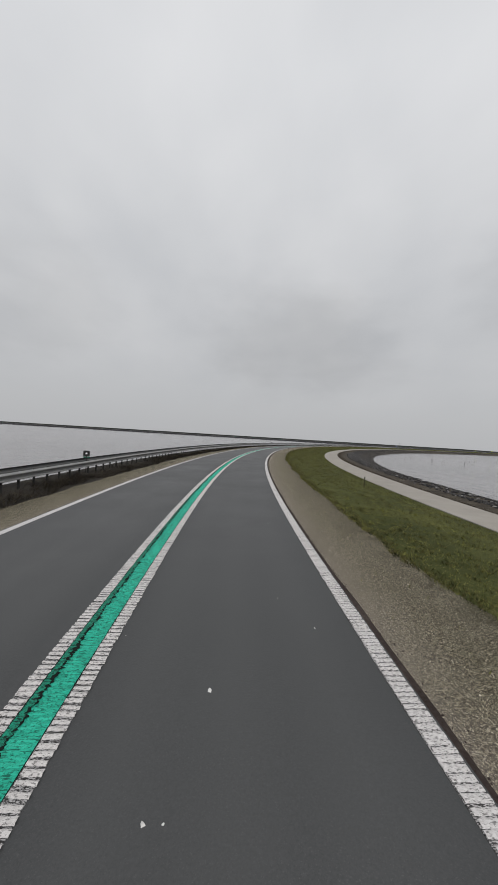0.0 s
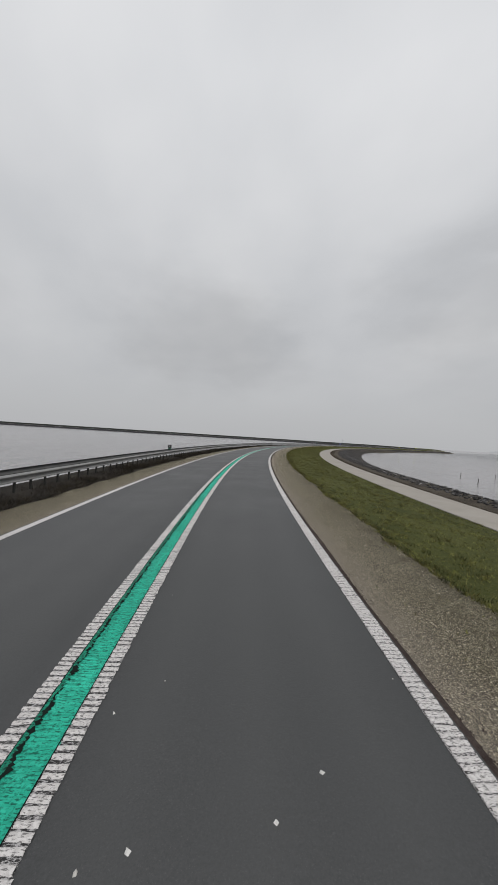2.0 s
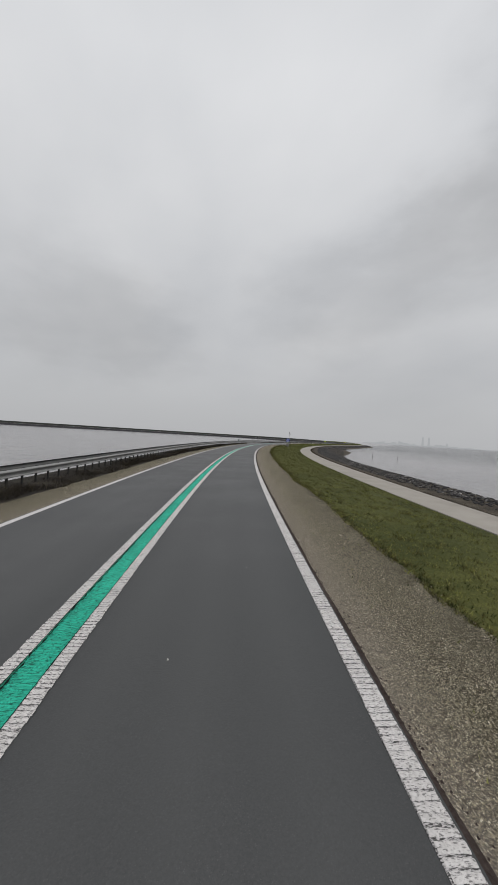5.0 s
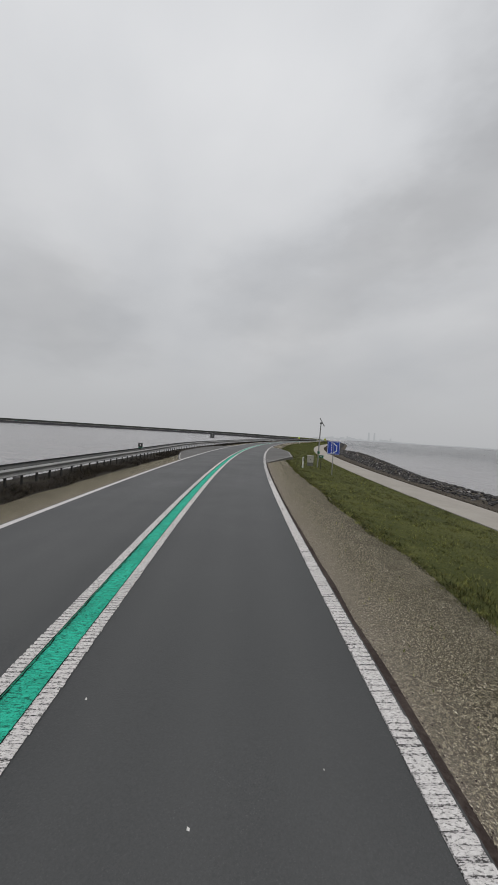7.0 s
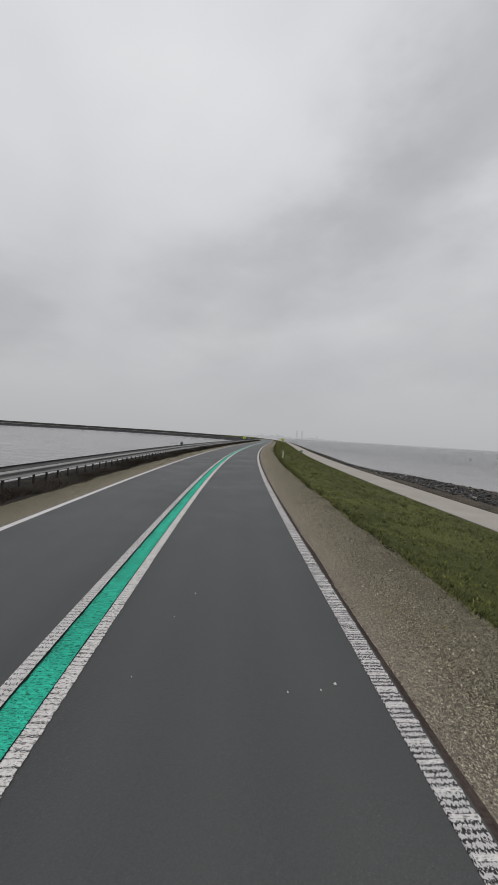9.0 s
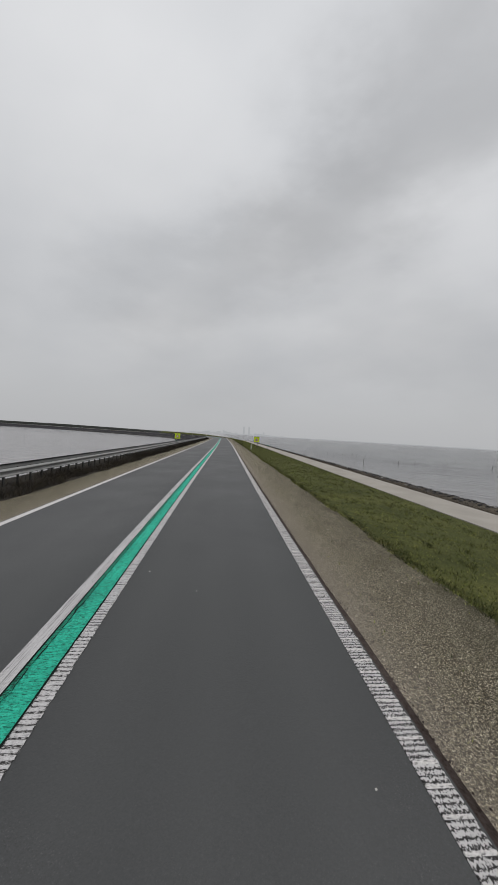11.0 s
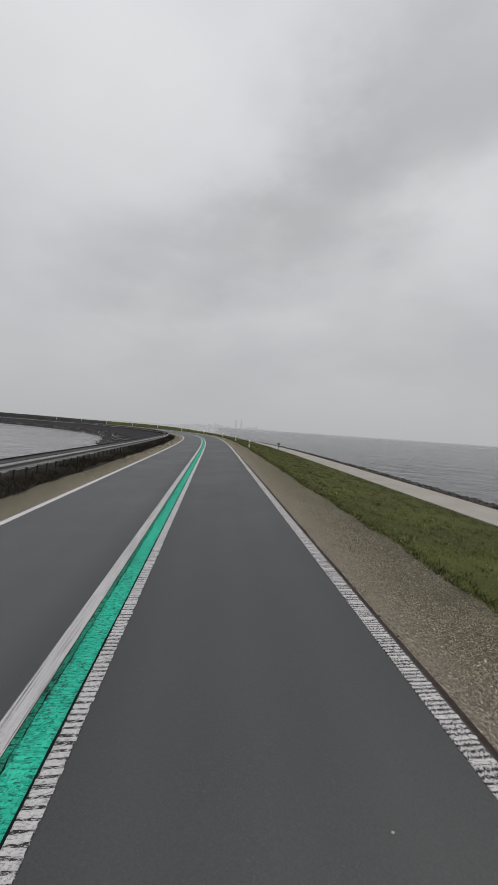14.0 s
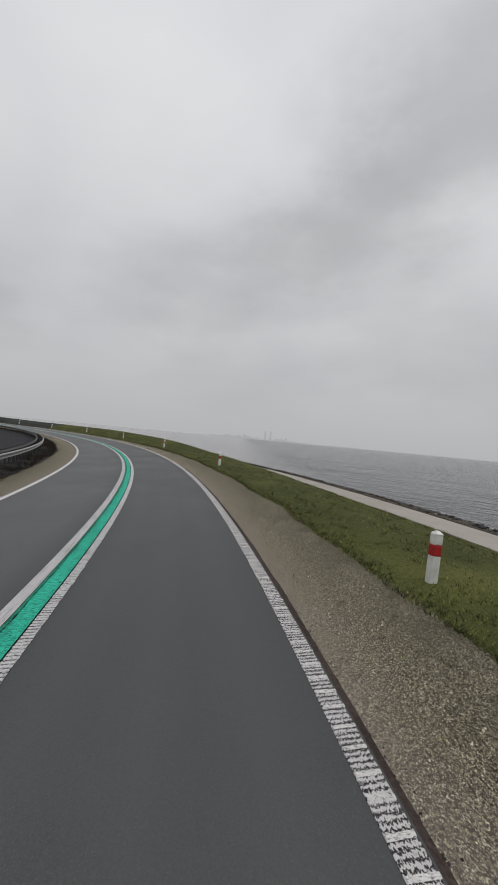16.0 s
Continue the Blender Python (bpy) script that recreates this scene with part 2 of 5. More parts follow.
def make_rippled(name, light, dark, pitch, keep):
    """Profiled paint rolled in fine zigzag rows across the line, dark in the hollows."""
    m = Mat(name, rough=0.7)
    spot = m.road()
    way = m.n.new("ShaderNodeAttribute")
    way.attribute_name = "along"
    turns = m.n.new("ShaderNodeMath")
    turns.operation = "MULTIPLY"
    turns.inputs[1].default_value = 2 * math.pi / pitch
    m.l.new(way.outputs["Fac"], turns.inputs[0])
    sway = m.level(m.noise(1.0, 3, 0.7, (26, 62, 1), spot), 0.3, 0.7, -3.1, 3.1)
    total = m.n.new("ShaderNodeMath")
    m.l.new(turns.outputs[0], total.inputs[0])
    m.l.new(sway, total.inputs[1])
    row = m.n.new("ShaderNodeMath")
    row.operation = "SINE"
    m.l.new(total.outputs[0], row.inputs[0])
    rub = m.level(m.noise(1.0, 3, 0.7, (70, 60, 1), spot), 0.3, 0.7, -0.75, 0.75)
    height = m.n.new("ShaderNodeMath")
    m.l.new(row.outputs[0], height.inputs[0])
    m.l.new(rub, height.inputs[1])
    c = m.mix(m.level(m.noise(2.2, 4, 0.65), 0.4, 0.75, 0.0, 0.5), light, tuple(0.72 * v for v in light))
    m.color(m.mix(m.level(height.outputs[0], -keep - 0.18, -keep + 0.18), dark, c)).bump(height.outputs[0], 0.5, 0.004)
    return m.m


def make_green(name, light, deep, gap, amount, bare=0.0):
    """Green paint rolled in irregular ripples."""
    m = Mat(name, rough=0.6)
    spot = m.road()
    ripple = m.noise(1.0, 3, 0.6, (34, 9, 1), spot)
    grain = m.noise(60, 4, 0.7)
    patch = m.noise(0.8, 4)
    c = m.mix(m.level(patch, 0.35, 0.7), light, deep)
    c = m.mix(m.level(ripple, 0.47, 0.56, 0, 0.8), c, deep)
    dash = m.noise(1.0, 2, 0.6, (62, 16, 1), spot)
    c = m.mix(m.level(dash, 0.55 - bare, 0.61 - bare, 0, amount), c, gap)
    # rubbed dark specks, thickest towards the joint
    over = m.n.new("ShaderNodeAttribute")
    over.attribute_name = "over"
    speck = m.mix(1.0, m.level(m.noise(1.0, 3, 0.7, (48, 30, 1), spot), 0.50, 0.56), m.level(over.outputs["Fac"], -0.06, 0.11, 1.0, 0.0), "MULTIPLY")
    speck = m.mix(1.0, speck, m.level(m.noise(0.9, 3, 0.6), 0.42, 0.58), "MULTIPLY")
    c = m.mix(m.level(speck, 0.0, 1.0, 0.0, 0.85), c, (0.004, 0.035, 0.026))
    m.color(m.mix(m.level(grain, 0.53 - bare, 0.62 - bare, 0, 0.75 * amount), c, gap)).bump(ripple, 0.8, 0.012).bump(grain, 0.6, 0.006)
    return m.m


WHITE_LINE = make_paint("white_road_paint", (0.62, 0.60, 0.60), (0.44, 0.42, 0.42), (0.14, 0.135, 0.13), 0.3)
FLUTED_LINE = make_paint("fluted_road_paint", (0.50, 0.49, 0.495), (0.37, 0.36, 0.365), (0.10, 0.097, 0.097), 0.9, True)
WORN_LINE = make_rippled("worn_road_paint", (0.53, 0.515, 0.515), (0.022, 0.021, 0.021), 0.0475, 0.22)
RIBBED_LINE = make_rippled("grooved_road_paint", (0.55, 0.535, 0.53), (0.045, 0.043, 0.042), 0.068, 0.72)
DARK_GAP = make_speckled("bare_line_gaps", (0.42, 0.41, 0.41), (0.03, 0.029, 0.029), 0.48, 0.56)
CRACKED_LINE = make_speckled("cracked_road_paint", (0.52, 0.50, 0.495), (0.05, 0.048, 0.047), 0.47, 0.54)
GREY_RIB = make_paint("grey_white_rib_paint", (0.54, 0.53, 0.535), (0.38, 0.37, 0.375), (0.12, 0.117, 0.117), 0.6)
WHITE_RIB = make_paint("white_rib_paint", (0.63, 0.61, 0.60), (0.45, 0.43, 0.42), (0.12, 0.116, 0.112), 0.85)
GREEN_LINE = make_green("worn_green_paint", (0.026, 0.47, 0.32), (0.015, 0.32, 0.215), (0.004, 0.06, 0.042), 0.8)
GREEN_RIB = make_green("green_road_paint", (0.040, 0.54, 0.375), (0.020, 0.38, 0.26), (0.005, 0.10, 0.068), 0.85)
GREEN_BARE = make_green("abraded_green_paint", (0.014, 0.32, 0.21), (0.011, 0.19, 0.125), (0.006, 0.03, 0.026), 1.0, 0.01)
PALE_GREEN = make_paint("pale_worn_green_paint", (0.30, 0.55, 0.46), (0.12, 0.42, 0.31), (0.03, 0.15, 0.11), 0.6)
GREEN_SCAR = make_green("chafed_green_paint", (0.013, 0.31, 0.195), (0.008, 0.19, 0.118), (0.002, 0.018, 0.013), 1.0, 0.015)


def make_gravel():
    m = Mat("gravel", rough=0.95)
    big = m.noise(0.5, 5, 0.65)
    fine = m.noise(140, 2, 0.6)
    stops = ((0.0, (0.022, 0.017, 0.012)), (0.35, (0.165, 0.142, 0.094)), (0.7, (0.47, 0.414, 0.295)), (1.0, (0.90, 0.82, 0.64)))
    hue = m.n.new("ShaderNodeSeparateColor")
    m.l.new(m.cells(105), hue.inputs[0])
    hue2 = m.n.new("ShaderNodeSeparateColor")
    m.l.new(m.cells(66), hue2.inputs[0])
    pick = m.level(hue2.outputs[1], 0.62, 0.66)
    c = m.mix(pick, m.ramp(hue.outputs[0], *stops), m.ramp(hue2.outputs[0], *stops))
    # dark gaps between the stones
    gap = m.mix(pick, m.level(m.cells(105, "Distance"), 0.36, 0.60), m.level(m.cells(66, "Distance"), 0.42, 0.66))
    clot = m.noise(55, 3, 0.7)
    c = m.mix(m.level(clot, 0.48, 0.38, 0, 0.8), c, (0.030, 0.023, 0.015))
    c = m.mix(m.level(clot, 0.54, 0.66, 0, 0.55), c, (0.62, 0.565, 0.47))
    c = m.mix(m.level(gap, 0.0, 1.0, 0.0, 0.93), c, (0.009, 0.007, 0.005))
    c = m.mix(m.level(fine, 0.5, 0.75, 0, 0.4), c, (0.05, 0.043, 0.03))
    c = m.mix(m.level(big, 0.48, 0.72, 0, 0.30), c, (0.10, 0.092, 0.048))
    # finer, dustier chippings next to the asphalt
    over = m.n.new("ShaderNodeAttribute")
    over.attribute_name = "over"
    side = m.n.new("ShaderNodeMath")
    side.operation = "ABSOLUTE"
    m.l.new(over.outputs["Fac"], side.inputs[0])
    dusty = m.mix(0.6, m.level(side.outputs[0], 3.5, 4.4, 1.0, 0.0), m.noise(2.2, 4, 0.65), "MULTIPLY")
    c = m.mix(m.level(dusty, 0.1, 0.8, 0, 0.5), c, m.mix(m.noise(55, 3, 0.7), (0.16, 0.137, 0.115), (0.40, 0.355, 0.305)))
    # handfuls of paler and darker chippings
    heaped = m.noise(36, 3, 0.7)
    c = m.mix(m.level(heaped, 0.48, 0.34, 0, 0.5), c, (0.050, 0.040, 0.026))
    c = m.mix(m.level(heaped, 0.54, 0.68, 0, 0.40), c, (0.62, 0.55, 0.37))
    # soil and moss creeping in from the grass
    moss = m.mix(1.0, m.level(side.outputs[0], 4.2, 5.7), m.level(m.noise(1.3, 5, 0.72), 0.36, 0.60), "MULTIPLY")
    c = m.mix(m.level(moss, 0.0, 1.0, 0.0, 0.72), c, (0.046, 0.043, 0.024))
    m.color(c).bump(m.level(m.cells(105, "Distance"), 0.0, 0.7, 1.0, 0.0), 0.9, 0.010).bump(big, 0.3, 0.05)
    return m.m


GRAVEL = make_gravel()


def make_soil():
    m = Mat("dark_soil", rough=0.95)
    a, b = m.noise(1.2, 5), m.noise(22, 4, 0.7)
    c = m.ramp(m.mix(0.5, a, b), (0.32, (0.020, 0.014, 0.012)), (0.5, (0.047, 0.035, 0.031)), (0.7, (0.092, 0.074, 0.064)))
    m.color(c).bump(b, 0.8, 0.04)
    return m.m


SOIL = make_soil()


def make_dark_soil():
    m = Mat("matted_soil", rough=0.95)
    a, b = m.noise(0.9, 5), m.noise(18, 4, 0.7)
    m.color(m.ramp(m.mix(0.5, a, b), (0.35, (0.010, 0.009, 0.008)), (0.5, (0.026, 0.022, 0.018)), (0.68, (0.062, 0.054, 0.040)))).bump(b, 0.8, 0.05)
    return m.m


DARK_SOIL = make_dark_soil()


def make_bank():
    m = Mat("overgrown_bank", rough=0.95)
    a, b = m.noise(0.7, 5, 0.6), m.noise(16, 4, 0.7)
    m.color(m.ramp(m.mix(0.5, a, b), (0.34, (0.022, 0.019, 0.015)), (0.48, (0.060, 0.050, 0.040)), (0.58, (0.085, 0.074, 0.054)), (0.7, (0.17, 0.150, 0.125)))).bump(b, 0.9, 0.06)
    return m.m


BANK = make_bank()


def make_turf():
    m = Mat("turf", rough=0.95)
    a, b = m.noise(0.35, 5, 0.6), m.noise(14, 4, 0.7)
    c = m.ramp(m.mix(0.5, a, b), (0.3, (0.022, 0.026, 0.006)), (0.5, (0.055, 0.062, 0.015)), (0.68, (0.12, 0.12, 0.035)))
    m.color(c).bump(b, 0.8, 0.05)
    return m.m


TURF = make_turf()


def make_hazed_turf():
    """The grass of the far dike, the grey of hazy distance put into its colour."""
    m = Mat("hazed_turf", rough=0.95)
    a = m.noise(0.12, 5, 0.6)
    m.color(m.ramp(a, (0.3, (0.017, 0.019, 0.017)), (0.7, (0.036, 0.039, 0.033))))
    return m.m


HAZED_TURF = make_hazed_turf()


def make_concrete():
    m = Mat("pale_concrete", rough=0.85)
    a, b = m.noise(0.6, 5), m.noise(30, 4, 0.7)
    c = m.ramp(m.mix(0.4, a, b), (0.3, (0.265, 0.245, 0.218)), (0.7, (0.365, 0.34, 0.305)))
    m.color(c).bump(b, 0.3, 0.004)
    return m.m


CONCRETE = make_concrete()


def make_water():
    """Shallow muddy lake: the sky's reflection is put into the colour, paler inside the bend of the dike, darker on the
    open side.
    """
    m = Mat("lake_water", (0.05, 0.053, 0.053), rough=0.12)
    m.b.inputs["IOR"].default_value = 1.33
    m.b.inputs["Specular IOR Level"].default_value = 0.5
    swell = m.noise(0.11, 3, 0.5, (1.0, 0.38, 1.0))
    ripple = m.noise(0.55, 4, 0.6, (1.0, 0.35, 1.0))
    fine = m.noise(3.0, 3, 0.6, (1.0, 0.45, 1.0))
    out = m.n.new("ShaderNodeVectorMath")
    out.operation, out.inputs[1].default_value = "DOT_PRODUCT", (0.866, -0.5, 0.0)
    m.l.new(m.pos, out.inputs[0])
    shore_side = m.n.new("ShaderNodeVectorMath")
    shore_side.operation, shore_side.inputs[1].default_value = "DOT_PRODUCT", (0.5, -0.866, 0.0)
    m.l.new(m.pos, shore_side.inputs[0])
    open_side = m.mix(1.0, m.level(out.outputs["Value"], 20.0, 110.0), m.level(shore_side.outputs["Value"], -180.0, -165.0), "MULTIPLY")
    mud = m.noise(0.02, 4)
    pale = m.ramp(mud, (0.3, (0.255, 0.248, 0.252)), (0.7, (0.315, 0.305, 0.308)))
    deep = m.ramp(mud, (0.3, (0.048, 0.049, 0.052)), (0.7, (0.080, 0.081, 0.084)))
    m.color(m.mix(open_side, pale, deep))
    m.bump(swell, 1.0, 1.7).bump(ripple, 1.0, 1.0).bump(fine, 0.8, 0.12)
    return m.m


WATER = make_water()


def make_metal(name, lo, hi, rough=0.5, metal=0.85):
    m = Mat(name, rough=rough, metal=metal)
    a = m.noise(1.5, 4)
    b = m.noise(26, 3)
    m.color(m.ramp(m.mix(0.5, a, b), (0.3, lo), (0.7, hi))).rough(m.level(a, 0.3, 0.7, rough - 0.1, rough + 0.15))
    return m.m


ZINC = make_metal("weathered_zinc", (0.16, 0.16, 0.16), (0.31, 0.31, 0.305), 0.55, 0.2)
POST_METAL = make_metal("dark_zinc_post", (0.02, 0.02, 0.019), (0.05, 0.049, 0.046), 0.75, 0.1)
# darker copy of the zinc for the back beam, shade put into its colour
SHADED_ZINC = make_metal("shaded_zinc", (0.06, 0.06, 0.06), (0.13, 0.13, 0.128), 0.65, 0.1)
DARK_METAL = make_metal("dark_sign_post", (0.03, 0.03, 0.03), (0.07, 0.07, 0.07), 0.6, 0.4)


def make_stone():
    m = Mat("basalt_rubble", rough=0.85)
    a, b = m.noise(2.2, 4), m.noise(16, 4, 0.7)
    c = m.ramp(m.mix(0.5, a, b), (0.3, (0.022, 0.021, 0.022)), (0.5, (0.080, 0.077, 0.076)), (0.7, (0.25, 0.24, 0.235)))
    both = m.n.new("ShaderNodeMath")
    both.operation = "ADD"
    m.l.new(m.random(), both.inputs[0])
    m.l.new(m.island(), both.inputs[1])
    part_of = m.n.new("ShaderNodeMath")
    part_of.operation = "FRACT"
    m.l.new(both.outputs[0], part_of.inputs[0])
    one = part_of.outputs[0]
    c = m.mix(m.level(one, 0.95, 1.0, 0.0, 0.8), c, (0.40, 0.385, 0.37))
    c = m.mix(m.level(one, 0.72, 0.45, 0.0, 0.85), c, (0.018, 0.017, 0.018))
    m.color(c).bump(b, 0.7, 0.03)
    return m.m


STONE = make_stone()


def make_facing():
    """Dark basalt facing of the far dike, the dulling of moist air put into its colour."""
    m = Mat("basalt_facing", rough=0.9)
    a, b = m.noise(0.25, 5, 0.65), m.noise(3.0, 4, 0.7)
    m.color(m.ramp(m.mix(0.5, a, b), (0.3, (0.013, 0.012, 0.015)), (0.7, (0.036, 0.034, 0.038)))).bump(b, 0.6, 0.2)
    return m.m


FACING = make_facing()


def plain(name, lo, hi, rough=0.5, scale=9.0):
    m = Mat(name, rough=rough)
    m.color(m.ramp(m.noise(scale, 4), (0.3, lo), (0.7, hi)))
    return m.m


# ---------------------------------------------------------------- the line of the road
STEP = 1.0
STATION = np.arange(-60, 1951, STEP)
_k = np.interp(STATION, [a for a, _ in BENDS], [b for _, b in BENDS])
HEAD = np.concatenate([[0], np.cumsum((_k[1:] + _k[:-1]) / 2)])
HEAD -= HEAD[60]
LINE_X = np.concatenate([[0], np.cumsum((np.sin(HEAD[1:]) + np.sin(HEAD[:-1])) / 2)])
LINE_Y = np.concatenate([[0], np.cumsum((np.cos(HEAD[1:]) + np.cos(HEAD[:-1])) / 2)])
LINE_X -= LINE_X[60]
LINE_Y -= LINE_Y[60]
WATER_Z = -2.5


def crossfall(s):
    return np.interp(s, [a for a, _ in TILT], [b for _, b in TILT])


def on_road(s, u, z=0.0):
    """World places at the stations s, u metres to the right of the middle, z above the road's plane there. Arrays."""
    s, u, z = np.broadcast_arrays(np.asarray(s, float), np.asarray(u, float), np.asarray(z, float))
    h = np.interp(s, STATION, HEAD)
    x = np.interp(s, STATION, LINE_X) + u * np.cos(h)
    y = np.interp(s, STATION, LINE_Y) - u * np.sin(h)
    return np.stack([x, y, z + crossfall(s) * np.clip(u, -5, 5)], -1)


def centre_at(s):
    """How far right of the middle the double centre marking lies."""
    return np.interp(s, [0, 290, 440, 560, 600], [0.072, 0.072, 0.034, 0.036, 0.052])


def stand(s, u, z=0.0, turn=0.0, lean=0.0):
    """A pose at a station, whose y axis points along the road."""
    p = on_road(s, u, z)
    return pose(p[0], p[1], p[2], 0, lean, -math.degrees(float(np.interp(s, STATION, HEAD))) + turn)


# right of the road: verge, grass, cycle path, bank. (u, z) with the outer bend's higher grass
RIGHT_A = [(3.40, -0.02), (3.53, -0.045), (5.75, -0.2), (7.4, -0.32), (9.6, -0.52), (12.0, -0.8), (14.8, -0.83), (15.3, -0.92), (16.5, -1.0), (19.6, -1.9), (23.5, -3.2)]
# before the straight a low ridge of stones stands off the cycle path
RIDGE = [(15.3, -0.96), (16.5, -1.22), (18.7, -1.06), (25.2, -2.8)]
RIGHT_B = [(3.40, -0.02), (3.53, -0.045), (5.6, -0.1), (7.0, 0.1), (8.8, 0.10), (13.6, -1.12), (16.1, -1.15), (16.8, -1.25), (18.1, -1.32), (21.5, -2.2), (26.0, -3.4)]
LEFT_A = [(-3.58, -0.03), (-3.72, -0.06), (-5.25, -0.10), (-6.4, -0.04), (-7.9, -0.10), (-9.6, -1.0), (-12.5, -2.2), (-16.0, -3.4)]
LEFT_B = [(-3.58, -0.03), (-3.72, -0.06), (-5.25, -0.10), (-6.4, -0.04), (-7.9, -0.14), (-11.0, -0.70), (-15.5, -1.55), (-25.0, -2.9)]


def right_side(s):
    """The right profile at each station: an array of stations x points x (u, z)."""
    f = np.clip((np.asarray(s, float) - 585) / 60, 0, 1)
    f = (f * f * (3 - 2 * f))[:, None, None]
    side = np.array(RIGHT_A)[None] * (1 - f) + np.array(RIGHT_B)[None] * f
    early = np.interp(s, [385, 415], [1.0, 0.0])[:, None, None]
    side[:, 7:] = side[:, 7:] * (1 - early) + np.array(RIDGE)[None] * early
    side[:, 2, 0] = np.interp(s, [330, 400, 500, 560], [5.52, 5.72, 5.72, 5.52])
    low = np.interp(s, [330, 380], [0.12, 0.0])
    for i, f in ((4, 0.5), (5, 1.0), (6, 1.0), (7, 0.6)):
        side[:, i, 1] -= low * f
    crest = np.interp(s, [385, 420, 520], [0.0, 0.24, 0.06])
    side[:, 7, 1] += crest * 0.45
    side[:, 8, 1] += crest
    # the bank widens to a stony mound opposite the lay-by
    wide = np.interp(s, [170, 220, 310, 340, 358, 374, 392], [0.0, 0.8, 0.8, 4.0, 4.5, 2.5, 0.0])
    mound = np.interp(s, [305, 342, 362, 395], [0.0, 0.35, 0.35, 0.0])
    for i, f in ((8, 0.6), (9, 1.0), (10, 1.0)):
        side[:, i, 0] += wide * f
    side[:, 8, 1] += mound
    side[:, 9, 1] += mound
    # beyond the start of the left bend the grass climbs to a dike
    dike = np.interp(s, [632, 650, 668, 692, 730, 780, 830], [0.0, 0.25, 0.8, 1.15, 1.2, 1.7, 2.2])
    side[:, 3, 1] += dike * 0.45
    side[:, 4, 1] += dike
    side[:, 4, 0] += np.clip(dike, 0, 1) * 0.9
    return side


def right_height(s, u):
    s, u = np.asarray(s, float), np.asarray(u, float)
    prof = right_side(s.ravel())
    out = np.array([np.interp(b, p[:, 0], p[:, 1]) for p, b in zip(prof, u.ravel())])
    return out.reshape(s.shape)


def left_side(s):
    """The left profile at each station: an array of stations x points x (u, z); the bank widens inside the left bend."""
    f = np.clip((np.asarray(s, float) - 570) / 50, 0, 1)
    f = (f * f * (3 - 2 * f))[:, None, None]
    return np.array(LEFT_A)[None] * (1 - f) + np.array(LEFT_B)[None] * f


def left_height(s, u):
    """Heights of the left side, by bins of the station."""
    s, u = np.atleast_1d(np.asarray(s, float)), np.atleast_1d(np.asarray(u, float))
    bins = np.round(s / 4).astype(int)
    out = np.empty(len(s))
    for k in np.unique(bins):
        p = left_side([k * 4.0])[0]
        pick = bins == k
        out[pick] = np.interp(-u[pick], -p[:, 0], p[:, 1])
    return out


def mesh_of(name, verts, faces, materials, smooth=False):
    me = bpy.data.meshes.new(name)
    me.from_pydata(np.asarray(verts, float).reshape(-1, 3).tolist(), [], faces)
    for mm in materials if isinstance(materials, (list, tuple)) else [materials]:
        me.materials.append(mm)
    if smooth:
        me.polygons.foreach_set("use_smooth", [True] * len(me.polygons))
    me.update()
    return me


def grid_faces(rows, cols, loop=False):
    f = []
    for i in range(rows - 1):
        for j in range(cols - 1):
            a = i * cols + j
            f.append((a, a + 1, a + cols + 1, a + cols))
        if loop:
            a = i * cols
            f.append((a + cols - 1, a, a + cols, a + 2 * cols - 1))
    return f


def strip(name, s, u, z, material, parent=None, label="", category="", kind="", smooth=False, closed=False):
    """A band along the road: u and z are arrays of stations x points."""
    s = np.asarray(s, float)
    u, z = np.asarray(u, float), np.asarray(z, float)
    if u.ndim == 1:
        u, z = np.tile(u, (len(s), 1)), np.tile(z, (len(s), 1))
    v = on_road(s[:, None], u, z)
    f = grid_faces(len(s), u.shape[1], closed)
    f = [tuple(reversed(q)) for q in f]
    if closed:
        n = u.shape[1]
        f += [tuple(range(n)), tuple(reversed(range((len(s) - 1) * n, len(s) * n)))]
    ob = new(name, mesh_of(name, v, f, material, smooth))
    road_marks(ob.data, np.broadcast_to(s[:, None], u.shape), u)
    ob.parent = parent
    return tagged(ob, label, category, "", kind)


def road_marks(me, s, u):
    """Store each vertex's place along and across the road, for the materials."""
    for key, values in (("along", s), ("over", u)):
        me.attributes.new(key, "FLOAT", "POINT").data.foreach_set("value", np.ascontiguousarray(values, np.float32).ravel())


def stations(a, b, step=1.0):
    return np.linspace(a, b, max(2, int(round((b - a) / step)) + 1))


NEAR = stations(-40, 830, 1.0)
ALONG = np.concatenate([NEAR, stations(834, 1940, 6.0)])

# ---------------------------------------------------------------- ground
water_mesh = mesh_of("water", [(-4900, -4900, WATER_Z), (4900, -4900, WATER_Z), (4900, 4900, WATER_Z), (-4900, 4900, WATER_Z)], [(0, 1, 2, 3)], WATER)
tagged(new("water", water_mesh), "grey rippled lake water reaching the horizon", "water", "", "structure")

across_u = np.array([-3.58, -3.0, -2.55, -2.1, -1.75, -1.4, -0.95, -0.4, 0, 0.4, 0.8, 1.25, 1.7, 2.1, 2.6, 3.1, 3.40])
road = strip("road", ALONG, across_u, np.zeros(17), ASPHALT, None, "smooth dark grey asphalt two-lane road", "road", "structure")
wear_by_u = np.interp(np.abs(across_u - np.sign(across_u) * 1.75), [0, 0.3, 0.55, 0.9, 1.4], [0.9, 0.45, 0.5, 0.75, 0.0])
worn_attr = road.data.attributes.new("across", "FLOAT", "POINT")
worn_attr.data.foreach_set("value", np.tile(wear_by_u, len(ALONG)).astype(np.float32))
prof = right_side(ALONG)
